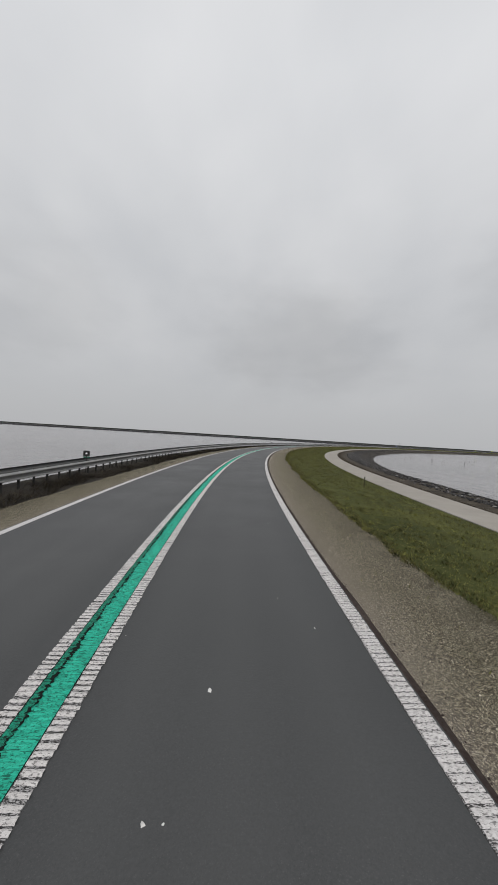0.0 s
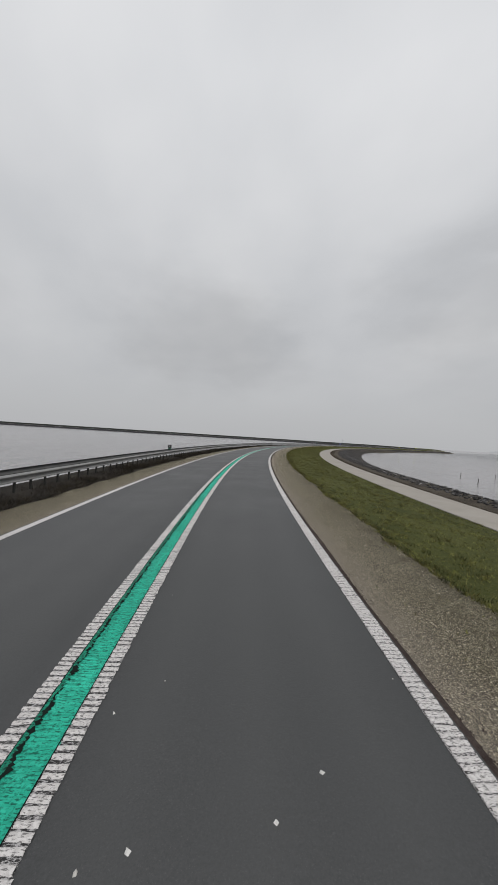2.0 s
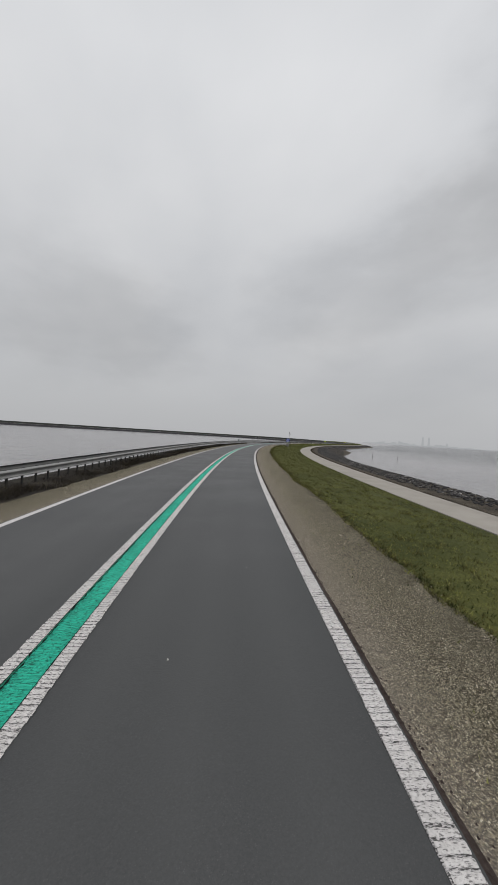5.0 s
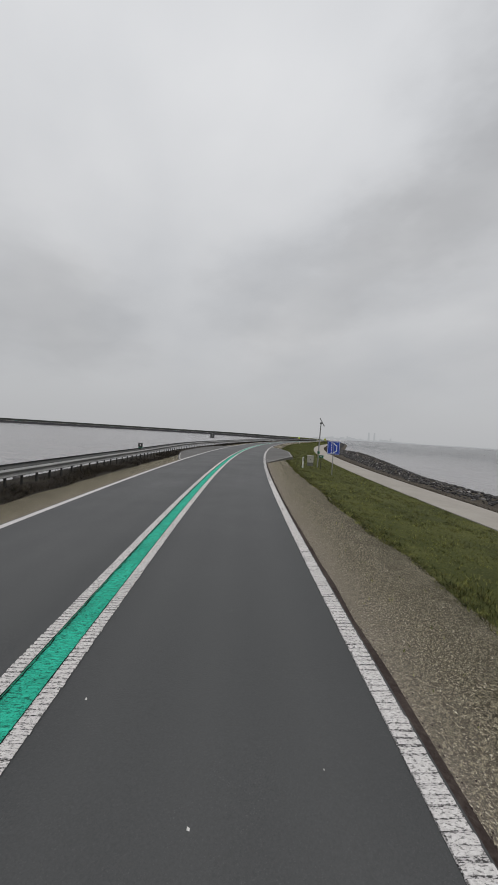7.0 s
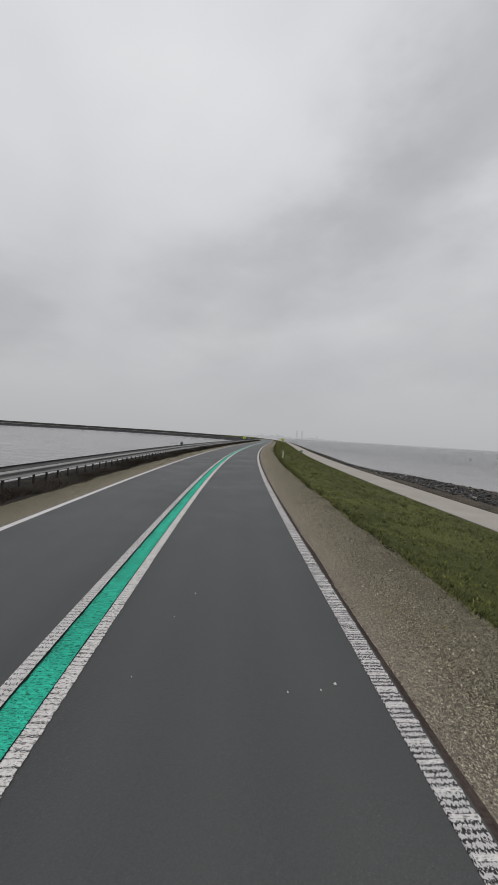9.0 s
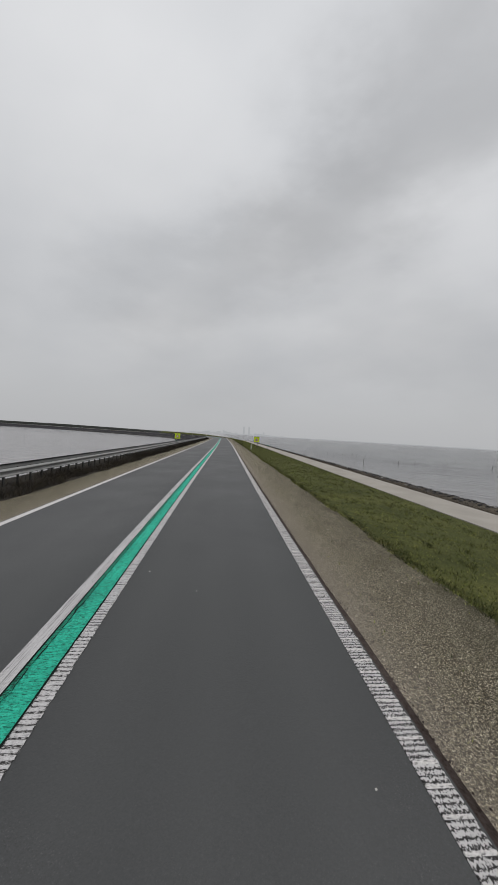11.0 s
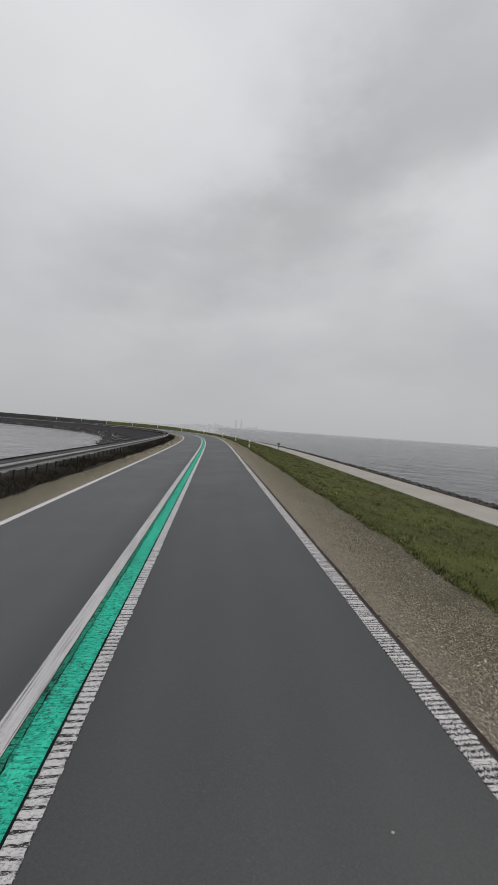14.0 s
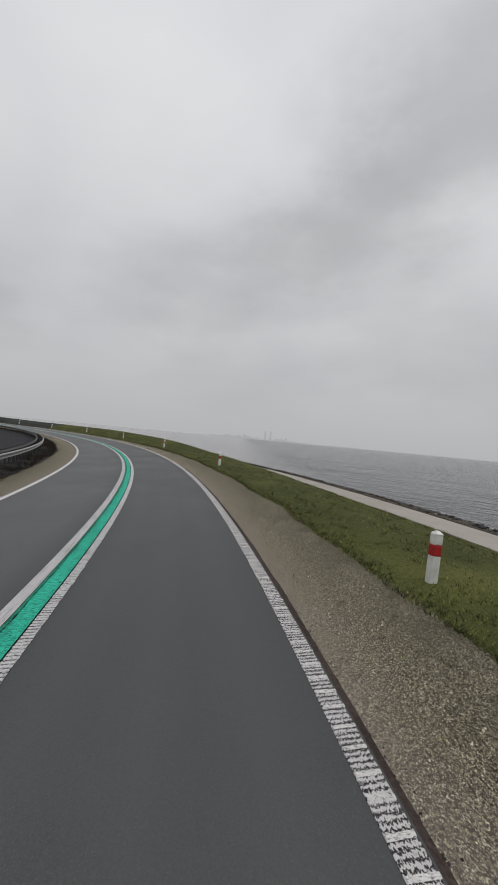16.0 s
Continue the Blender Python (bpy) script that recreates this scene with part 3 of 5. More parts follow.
wob = np.array([noise.noise((s * 0.23, 0.0, 1.3)) * 0.22 + noise.noise((s * 0.9, 4.0, 1.3)) * 0.12 for s in ALONG])
ru, rz = prof[:, :, 0].copy(), prof[:, :, 1]
ru[:, 2] += wob
ru[:, 1] += np.array([noise.noise((s * 1.7, 8.0, 0.3)) * 0.05 for s in ALONG]) - 0.03
strip("verge_edge", ALONG, ru[:, 0:2], rz[:, 0:2], SOIL, None, "dark bare soil strip along the asphalt edge", "verge", "structure")
strip("verge_right", ALONG, ru[:, 1:3], rz[:, 1:3], GRAVEL, None, "brown gravel verge along the road edge", "verge", "structure")
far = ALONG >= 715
strip("grass_ground_far", ALONG[far], ru[far, 2:6], rz[far, 2:6], HAZED_TURF, None, "grass of the far dike with haze grey in its colour", "grass", "structure")
far = ALONG <= 715
strip("grass_ground", ALONG[far], ru[far, 2:6], rz[far, 2:6], TURF, None, "green turf sloping to the cycle path", "grass", "structure")
cycle_path = strip("cycle_path", ALONG, np.stack([ru[:, 5], ru[:, 5] + 0.002, ru[:, 6] - 0.002, ru[:, 6]], 1), np.stack([rz[:, 5] - 0.05, rz[:, 5] - 0.01, rz[:, 6] - 0.01, rz[:, 6] - 0.05], 1), CONCRETE, None, "pale concrete cycle path along the dike", "cycle path", "structure")
strip("bank_right", ALONG, ru[:, 6:11], rz[:, 6:11] - np.array([0.05, 0, 0, 0, 0]), BANK, None, "brown overgrown bank under the rubble", "bank", "structure")
left_prof = left_side(ALONG)
lu, lz = left_prof[:, :, 0].copy(), left_prof[:, :, 1].copy()
lu[:, 2] += wob[::-1] * 0.8
strip("verge_left", ALONG, lu[:, 2::-1], lz[:, 2::-1], GRAVEL, None, "brown gravel verge before the guardrail", "verge", "structure")
far = ALONG >= 600
strip("bank_left_far", ALONG[far], lu[far, :1:-1], lz[far, :1:-1], FACING, None, "dark stone facing of the far dike", "bank", "structure")
far = ALONG <= 600
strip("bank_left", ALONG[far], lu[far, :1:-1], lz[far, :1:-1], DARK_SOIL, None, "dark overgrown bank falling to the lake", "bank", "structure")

# ---------------------------------------------------------------- painted lines
LINES = [("edge_line_right", 3.18, 3.38, CRACKED_LINE, -40, 287, "white ribbed edge line"), ("edge_line_right", 3.18, 3.38, WORN_LINE, 287, 1940, "white edge line worn to speckles between raised bars"),
         ("edge_line_left", -3.53, -3.36, WHITE_LINE, -40, 1940, "white edge line"),
         ("centre_line_right", 0.155, 0.305, DARK_GAP, -40, 110, "white ribbed centre line"), ("centre_line_right", 0.155, 0.305, CRACKED_LINE, 110, 420, "white ribbed centre line"), ("centre_line_right", 0.155, 0.305, DARK_GAP, 420, 1940, "white ribbed centre line"), ("centre_line_left", -0.30, -0.15, DARK_GAP, -40, 110, "white ribbed centre line"), ("centre_line_left", -0.30, -0.15, CRACKED_LINE, 110, 345, "white ribbed centre line"), ("centre_line_left", -0.31, -0.15, RIBBED_LINE, 345, 420, "white ribbed centre line with thin dark grooves"),
         ("centre_line_left", -0.33, -0.15, FLUTED_LINE, 420, 1940, "white fluted centre line"),
         ("centre_band", -0.15, 0.155, GREEN_LINE, -40, 1940, "green band between the centre lines")]


def across(s, *offsets):
    """Offsets across the road at each station; those of the centre marking follow its own line."""
    own = centre_at(s)[:, None] if max(abs(o) for o in offsets) < 1 else 0.0
    return np.array(offsets)[None] + own + np.zeros((len(s), 1))


for name, a, b, mat, s0, s1, label in LINES:
    ls = ALONG[(ALONG >= s0) & (ALONG <= s1)]
    strip(name, ls, across(ls, a, a + 0.001, b - 0.001, b), np.tile([0.0, 0.005, 0.005, 0.0], (len(ls), 1)), mat, None, label, "road marking", "structure")
for name, a, b in (("edge_line_right", 3.18, 3.38), ("centre_line_right", 0.155, 0.305)):
    ls = ALONG[ALONG > 699]
    strip(name + "_far", ls, across(ls, a, b), np.full((len(ls), 2), 0.008), WHITE_LINE, None, "white marking farther along the road", "road marking", "structure")

# ---------------------------------------------------------------- helpers for things


def box(bm, size, at=(0, 0, 0), bevel=0.0, turn=None):
    """A bevelled box added to bm, centred at a place."""
    m = Matrix.Translation(at)
    if turn is not None:
        m = m @ turn
    g = bmesh.ops.create_cube(bm, size=1.0, matrix=m @ Matrix.Diagonal((*size, 1)))
    if bevel:
        edges = list({e for v in g["verts"] for e in v.link_edges})
        bmesh.ops.bevel(bm, geom=edges, offset=bevel, segments=2, affect="EDGES", profile=0.6)
    return bm


def tube(bm, radius, length, at=(0, 0, 0), sides=12, top=None, turn=None):
    """An upright closed tube whose foot stands at a place."""
    m = Matrix.Translation(at)
    if turn is not None:
        m = m @ turn
    bmesh.ops.create_cone(bm, cap_ends=True, segments=sides, radius1=radius, radius2=top or radius, depth=length,
                          matrix=m @ Matrix.Translation((0, 0, length / 2)))
    return bm


def part(name, bm, material, parent, label=""):
    me = bpy.data.meshes.new(name)
    bm.to_mesh(me)
    bm.free()
    me.materials.append(material)
    ob = new(name, me)
    ob.parent = parent
    return tagged(ob, label)


def thing(name, label, category, group="", kind=""):
    return tagged(new(name), label, category, group, kind)


def flat(points, thick, y=0.0):
    """A plate standing in the x-z plane, from its outline, with thickness along y."""
    bm = bmesh.new()
    front = [bm.verts.new((x, y, z)) for x, z in points]
    back = [bm.verts.new((x, y + thick, z)) for x, z in points]
    bm.faces.new(front)
    bm.faces.new(list(reversed(back)))
    for i in range(len(points)):
        j = (i + 1) % len(points)
        bm.faces.new((front[j], front[i], back[i], back[j]))
    bmesh.ops.recalc_face_normals(bm, faces=bm.faces)
    return bm


def rounded(w, h, r, z0=0.0, n=5):
    pts = []
    for cx, cz, a0 in ((w / 2 - r, h - r, 0), (-w / 2 + r, h - r, 90), (-w / 2 + r, r, 180), (w / 2 - r, r, 270)):
        for i in range(n):
            a = radians(a0 + 90 * i / (n - 1))
            pts.append((cx + r * math.cos(a), z0 + cz + r * math.sin(a)))
    return pts


def quick_mesh(name, verts, quads_or_tris, material):
    """A large mesh from numpy arrays: verts n x 3, faces m x k."""
    me = bpy.data.meshes.new(name)
    f = np.asarray(quads_or_tris, np.int32)
    me.vertices.add(len(verts))
    me.vertices.foreach_set("co", np.asarray(verts, np.float32).ravel())
    me.loops.add(f.size)
    me.loops.foreach_set("vertex_index", f.ravel())
    me.polygons.add(len(f))
    me.polygons.foreach_set("loop_start", np.arange(0, f.size, f.shape[1], dtype=np.int32))
    me.materials.append(material)
    me.update(calc_edges=True)
    return me


SIGN_BLUE = plain("blue_sign_film", (0.012, 0.05, 0.36), (0.018, 0.065, 0.44), 0.35)
SIGN_WHITE = plain("white_sign_film", (0.72, 0.73, 0.74), (0.82, 0.82, 0.82), 0.4)
SIGN_YELLOW = plain("yellow_green_sign_film", (0.62, 0.80, 0.02), (0.70, 0.88, 0.03), 0.4)
SIGN_RED = plain("red_sign_film", (0.30, 0.012, 0.02), (0.38, 0.02, 0.028), 0.4)
SIGN_BLACK = plain("black_sign_film", (0.012, 0.012, 0.012), (0.03, 0.03, 0.03), 0.5)
SIGN_GREEN = plain("green_sign_film", (0.005, 0.085, 0.048), (0.008, 0.125, 0.07), 0.4)
SIGN_GREY = make_metal("bare_sign_back", (0.09, 0.092, 0.095), (0.15, 0.153, 0.157), 0.55, 0.4)
POST_WHITE = plain("white_plastic", (0.55, 0.55, 0.52), (0.74, 0.74, 0.70), 0.55, 6)
POST_RED = plain("red_reflector", (0.30, 0.012, 0.015), (0.42, 0.02, 0.022), 0.35)
MAST = make_metal("galvanised_mast", (0.24, 0.24, 0.235), (0.38, 0.38, 0.37), 0.5, 0.7)
PANEL = plain("solar_cell", (0.008, 0.009, 0.012), (0.02, 0.022, 0.028), 0.25)
CABINET = plain("grey_cabinet_paint", (0.36, 0.35, 0.31), (0.48, 0.46, 0.41), 0.6, 5)
CABINET_DARK = plain("cabinet_plinth", (0.12, 0.12, 0.11), (0.18, 0.18, 0.16), 0.7, 5)
WOOD = plain("wet_stake_wood", (0.035, 0.03, 0.026), (0.075, 0.065, 0.055), 0.8, 4)

# ---------------------------------------------------------------- profiled road markings


def ribs(name, a, b, s0, s1, pitch, length, height, material, parent_label, rough_edge=0.014, broken=1.0):
    """Cross ribs of a profiled marking: low ridges with a flat top, some of them broken short."""
    s = np.arange(s0, s1, pitch)
    n = len(s)
    rng = np.random.default_rng(int(a * 100 + s0) % 1000 + 7)
    s = s + rng.normal(0, pitch * 0.05, n)
    half = length / 2 * rng.uniform(0.75, 1.15, n)
    h = height * rng.uniform(0.6, 1.2, n)
    wide = (b - a) * rng.uniform(broken, 1.0, n)
    ea = a + (b - a - wide) * rng.uniform(0, 1, n) + rng.uniform(0.0, rough_edge, n)
    eb = ea + wide - rng.uniform(0.0, rough_edge, n)
    skew = rng.normal(0, 0.003, n)
    if abs(a) < 1:
        ea, eb = ea + centre_at(s), eb + centre_at(s)
    v = np.empty((n, 8, 3))
    at_s, at_u = np.empty((n, 8)), np.empty((n, 8))
    for k, (ds, z) in enumerate(((-1, 0.004), (-0.55, 1), (0.55, 1), (1, 0.004))):
        zz = np.full(n, 0.0045) if z != 1 else 0.005 + h
        for j, (edge, way) in enumerate(((ea, -1), (eb, 1))):
            at_s[:, 2 * k + j], at_u[:, 2 * k + j] = s + ds * half + way * skew, edge
            v[:, 2 * k + j] = on_road(at_s[:, 2 * k + j], edge, zz)
    base = (np.arange(n) * 8)[:, None, None]
    q = np.array([(0, 1, 3, 2), (2, 3, 5, 4), (4, 5, 7, 6)])[None]
    ob = new(name, quick_mesh(name, v.reshape(-1, 3), (base + q).reshape(-1, 4), material))
    road_marks(ob.data, at_s, at_u)
    return tagged(ob, parent_label, "road marking", "", "stuff")


ribs("edge_line_ribs", 3.18, 3.38, -2, 287, 0.072, 0.061, 0.006, WHITE_RIB, "white raised ribs across the edge line", 0.008, 0.93)
ribs("edge_line_ribs", 3.18, 3.38, 287, 700, 0.19, 0.038, 0.006, WHITE_RIB, "white raised bars across the worn edge line")
ribs("centre_line_ribs", 0.157, 0.312, -2, 110, 0.072, 0.052, 0.009, WHITE_RIB, "white raised ribs across the centre line", 0.012, 0.95)
ribs("centre_line_ribs", 0.157, 0.312, 110, 420, 0.062, 0.050, 0.007, WHITE_RIB, "white raised ribs across the centre line", 0.010, 0.96)
ribs("centre_line_ribs", 0.160, 0.310, 420, 700, 0.062, 0.043, 0.007, GREY_RIB, "white raised ribs across the centre line", 0.012, 0.93)
ribs("centre_line_ribs", -0.308, -0.15, -2, 110, 0.072, 0.052, 0.009, WHITE_RIB, "white raised ribs across the centre line", 0.012, 0.95)
ribs("centre_line_ribs", -0.308, -0.15, 110, 345, 0.062, 0.050, 0.007, WHITE_RIB, "white raised ribs across the centre line", 0.010, 0.96)
ribs("centre_band_ripples", -0.143, 0.152, -2, 700, 0.05, 0.040, 0.004, GREEN_RIB, "green raised ripples of the centre band", 0.03, 0.3)
ls = ALONG[ALONG > 699]
strip("centre_band_far", ls, across(ls, -0.145, 0.15), np.full((len(ls), 2), 0.008), GREEN_RIB, None, "green band farther along the road", "road marking", "structure")

# an abraded stretch of the band with pale bars
strip("band_abraded", stations(308.5, 312.6, 0.5), across(stations(308.5, 312.6, 0.5), -0.085, 0.14), np.full((9, 2), 0.0098), GREEN_BARE, None, "abraded dark stretch of the green band", "road marking", "structure")
ribs("band_pale_bars", -0.06, 0.10, 308.6, 316.5, 0.17, 0.03, 0.0085, PALE_GREEN, "pale raised bars on the abraded band", 0.05, 0.5)

# the open joint in the asphalt that runs along the green band, wide at first and a mere crack later on
JOINT = plain("open_asphalt_joint", (0.002, 0.005, 0.004), (0.006, 0.014, 0.011), 0.95)
joint_s = np.concatenate([stations(-2, 180, 0.018), stations(180.04, 310, 0.04), stations(310.08, 720, 0.08)])
j_wide = np.interp(joint_s, [0, 110, 170, 290, 310, 700], [1.5, 1.4, 0.8, 0.6, 0.5, 0.5])
j_mid = np.interp(joint_s, [0, 100, 130, 400, 440], [-0.085, -0.095, -0.120, -0.115, -0.085]) + centre_at(joint_s)
jag = np.random.default_rng(77)
jn = np.array([noise.noise((s * 2.3, 1.0, 0.0)) * 0.012 + noise.noise((s * 0.11, 5.0, 0.0)) * 0.03 + noise.noise((s * 7.0, 2.0, 0.0)) * 0.016 for s in joint_s])
jn += jag.normal(0, 0.006, len(joint_s)) * j_wide
jw = np.array([0.005 + 0.010 * (noise.noise((s * 0.7, 9.0, 0.0)) + 0.2) + 0.016 * noise.noise((s * 6.0, 3.0, 0.0)) for s in joint_s])
jw = np.maximum(0.0015, (jw + jag.normal(0, 0.006, len(joint_s))) * j_wide)
strip("road_joint", joint_s, np.stack([j_mid + jn - jw, j_mid + jn + jw], 1), np.full((len(joint_s), 2), 0.0125), JOINT, None,
      "dark ragged joint along the green band", "joint", "structure")
scar_s = joint_s[::3]
scar_in = (j_mid + jn)[::3]
strip("band_scar", scar_s, np.stack([centre_at(scar_s) - 0.144, np.maximum(scar_in, centre_at(scar_s) - 0.143)], 1), np.full((len(scar_s), 2), 0.0108), GREEN_SCAR, None,
      "chafed darker green strip along the joint", "road marking", "structure")
gap_s = stations(-10, 720, 0.25)
for u, extra in ((-0.1465, 0.0), (0.157, 0.006)):
    gw = 0.004 + np.array([0.006 * noise.noise((s * 3.1, u * 90, 0.0)) for s in gap_s]) + extra * np.interp(gap_s, [320, 430], [0, 1])
    if u < 0:
        gw = gw + np.interp(gap_s, [335, 355, 420, 440], [0.0, 0.009, 0.009, 0.0])
    strip("marking_gap", gap_s, np.stack([u - gw, u + gw], 1) + centre_at(gap_s)[:, None], np.full((len(gap_s), 2), 0.0128), JOINT, None, "thin dark gap beside the green band", "joint", "structure")

# ---------------------------------------------------------------- lay-bys
BAY_R = [(298.0, 3.39), (303.2, 4.85), (308.6, 6.4), (313.5, 6.42), (318.2, 6.5), (322.5, 6.15), (329.0, 5.05), (335.9, 3.39)]
BAY_L = [(296.9, -3.53), (301.4, -4.69), (307.8, -6.1), (311.5, -6.55), (319.0, -6.6), (324.0, -6.4), (327.6, -5.9), (333.0, -4.4), (335.8, -3.53)]


FADED_LINE = make_paint("faded_line_paint", (0.22, 0.213, 0.20), (0.13, 0.126, 0.118), (0.05, 0.048, 0.045), 0.9)
LAYBY_LINE = make_paint("dull_line_paint", (0.46, 0.44, 0.42), (0.33, 0.315, 0.30), (0.11, 0.105, 0.1), 0.5)


def bay(name, outline, inner, label):
    s = stations(outline[0][0], outline[-1][0], 0.8)
    u = np.interp(s, [a for a, _ in outline], [b for _, b in outline])
    tilt_off = crossfall(s) * (u - np.clip(u, -5, 5))
    z = 0.006 + tilt_off
    rows = [np.full(len(s), inner), (inner + u) / 2, u, u + np.sign(inner) * 0.02]
    us = np.stack(rows, 1)
    zs = np.stack([np.full(len(s), 0.003), z * 0.5 - 0.004, z - 0.012, z - 0.4], 1)
    if inner < 0:
        us, zs = us[:, ::-1], zs[:, ::-1]
    ob = strip(name, s, us, zs, OLD_ASPHALT, None, label, "lay-by", "structure")
    w = 0.045
    inn = u - np.sign(inner) * 0.12
    a, b = inn - w, inn + w
    keeps = [(s > s[0]) & (s < s[-1])] if inner > 0 else [(s > s[0]) & (s < 306), (s > 326) & (s < s[-1])]
    for k in keeps:
        strip(name + "_line", s[k], np.stack([a, b], 1)[k], np.stack([z, z], 1)[k], LAYBY_LINE, None, "thin white line round the lay-by", "road marking", "structure")
    return ob


bay("layby_right", BAY_R, 3.385, "worn brown-grey asphalt lay-by")
bay("layby_left", BAY_L, -3.535, "worn brown-grey asphalt lay-by")
strip("layby_seam", stations(303, 326, 0.5), [-4.74, -4.67], [-0.004, -0.004], FADED_LINE, None, "thin pale seam along the lay-by", "joint", "structure")
# a narrow cross line at the lay-by's start
cross = strip("layby_cross_line", [301.2, 301.32], [3.4, 4.2], [0.009, 0.009], WHITE_LINE, None, "thin white line across the lay-by", "road marking", "structure")

# ---------------------------------------------------------------- guardrail
RAIL_U = -6.55


def rail_u(s):
    """The guardrail steps back behind the lay-by."""
    s = np.asarray(s, float)
    f = np.clip(1 - np.abs(s - 319) / 24, 0, 1)
    return RAIL_U - 0.85 * f * f * (3 - 2 * f)


guardrail = thing("guardrail", "weathered zinc double guardrail on dark posts beside the lake", "guardrail")
W_SHAPE = [(0.0, 0.0), (0.045, 0.012), (0.062, 0.034), (0.056, 0.05), (-0.02, 0.09), (-0.02, 0.13), (0.085, 0.225), (0.088, 0.25), (0.03, 0.30), (0.0, 0.31)]


def beam(name, back, label):
    s = ALONG
    side = -1.0 if back else 1.0
    shape = W_SHAPE + [(x - 0.006, z) for x, z in reversed(W_SHAPE)]
    off = np.array([side * x for x, _ in shape]) + (-0.55 if back else 0.0)
    u = rail_u(s)[:, None] + off[None]
    z = np.tile([0.33 + z for _, z in shape], (len(s), 1)) + (0.09 if back else 0.0)
    return strip(name, s, u, z, SHADED_ZINC if back else ZINC, guardrail, label, "", "", False, True)


beam("front_beam", False, "weathered zinc w-profile beam")
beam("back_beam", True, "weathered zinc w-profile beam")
bm = bmesh.new()
box(bm, (0.06, 0.085, 0.86), (-0.06, 0, 0.22), 0.008)
box(bm, (0.46, 0.05, 0.05), (-0.30, 0, 0.50), 0.004)
post_mesh = bpy.data.meshes.new("post")
bm.to_mesh(post_mesh)
bm.free()
post_mesh.materials.append(POST_METAL)
POST_PITCH = 0.93
for i in range(300):
    s = 4.0 + i * POST_PITCH
    ob = new("post", post_mesh)
    ob.parent = guardrail
    ob.matrix_basis = stand(s, float(rail_u(s)), 0.0)
pv, pf = [], []
base_v = np.array([v.co[:] for v in post_mesh.vertices])
base_f = [tuple(p.vertices) for p in post_mesh.polygons]
for i in range(300, 830):
    s = 4.0 + i * POST_PITCH
    m = np.array(stand(s, float(rail_u(s)), 0.0))
    k = len(pv) * len(base_v)
    pv.append(base_v @ m[:3, :3].T + m[:3, 3])
    pf += [tuple(k + a for a in f) for f in base_f]
far_posts = new("farther_fence", mesh_of("farther_fence", np.concatenate(pv), pf, POST_METAL))
far_posts.parent = guardrail
tagged(far_posts, "dark zinc posts of the farther guardrail", "", "", "stuff")

# ---------------------------------------------------------------- posts and signs


def bars(w, h, rows, cols, y, parent, material, z0):
    """Plain bars for writing that cannot be read."""
    bm = bmesh.new()
    for r in range(rows):
        for c in range(cols):
            box(bm, (w / cols * 0.6, 0.004, h / rows * 0.62), ((c - (cols - 1) / 2) * w / cols, y, z0 + (r - (rows - 1) / 2) * h / rows))
    return part("marking", bm, material, parent)


def hectometre_board(label):
    t = thing("distance_board", label, "sign", "distance boards on the guardrail")
    bm = bmesh.new()
    tube(bm, 0.024, 1.4, (0, 0.02, -0.4), 10)
    part("pole", bm, DARK_METAL, t)
    pl = part("panel", flat(rounded(0.36, 0.31, 0.04, 0.845), 0.012, 0), SIGN_BLACK, t, "small black panel")
    bm = bmesh.new()
    tube(bm, 0.055, 0.004, (0, -0.001, 1.0), 20, None, Matrix.Rotation(radians(90), 4, "X"))
    part("disc", bm, SIGN_WHITE, pl, "pale round mark")
    part("foot_panel", flat(rounded(0.36, 0.08, 0.02, 0.755), 0.012, 0), SIGN_GREEN, t, "green strip")
    return t


def green_board(label):
    t = thing("kilometre_sign", label, "sign", "green distance signs in the grass")
    bm = bmesh.new()
    tube(bm, 0.025, 1.25, (0, 0.02, -0.25), 10)
    part("pole", bm, DARK_METAL, t)
    pl = part("panel", flat(rounded(0.36, 0.23, 0.03, 1.0), 0.014, 0), SIGN_GREEN, t, "green panel")
    bars(0.20, 0.07, 1, 4, -0.003, pl, SIGN_WHITE, 1.12)
    return t


def reflector_post(label):
    t = thing("marker_post", label, "post", "white marker posts")
    bm = bmesh.new()
    box(bm, (0.12, 0.09, 1.15), (0, 0, 0.325), 0.02)
    part("body", bm, POST_WHITE, t)
    bm = bmesh.new()
    box(bm, (0.055, 0.012, 0.24), (0, -0.046, 0.68), 0.004)
    part("reflector", bm, SIGN_BLACK, t, "dark reflector")
    return t


def bend_post(label):
    t = thing("bend_post", label, "post", "red and white posts round the bend")
    bm = bmesh.new()
    box(bm, (0.17, 0.13, 0.80), (0, 0, 0.08), 0.022)
    part("lower_body", bm, POST_WHITE, t)
    bm = bmesh.new()
    box(bm, (0.174, 0.134, 0.20), (0, 0, 0.58), 0.018)
    part("band", bm, POST_RED, t, "red reflecting band")
    bm = bmesh.new()
    box(bm, (0.17, 0.13, 0.20), (0, 0, 0.78), 0.02)
    bmesh.ops.create_cone(bm, cap_ends=True, segments=4, radius1=0.105, radius2=0.03, depth=0.05,
                              matrix=Matrix.Translation((0, 0, 0.90)) @ Matrix.Rotation(radians(45), 4, "Z"))
    part("cap", bm, POST_WHITE, t)
    return t


def place_all(first, poses):
    first.matrix_basis = poses[0]
    for m in poses[1:]:
        copy_thing(first, m)


def ground_r(s, u):
    return float(right_height(np.array([s]), np.array([u]))[0])


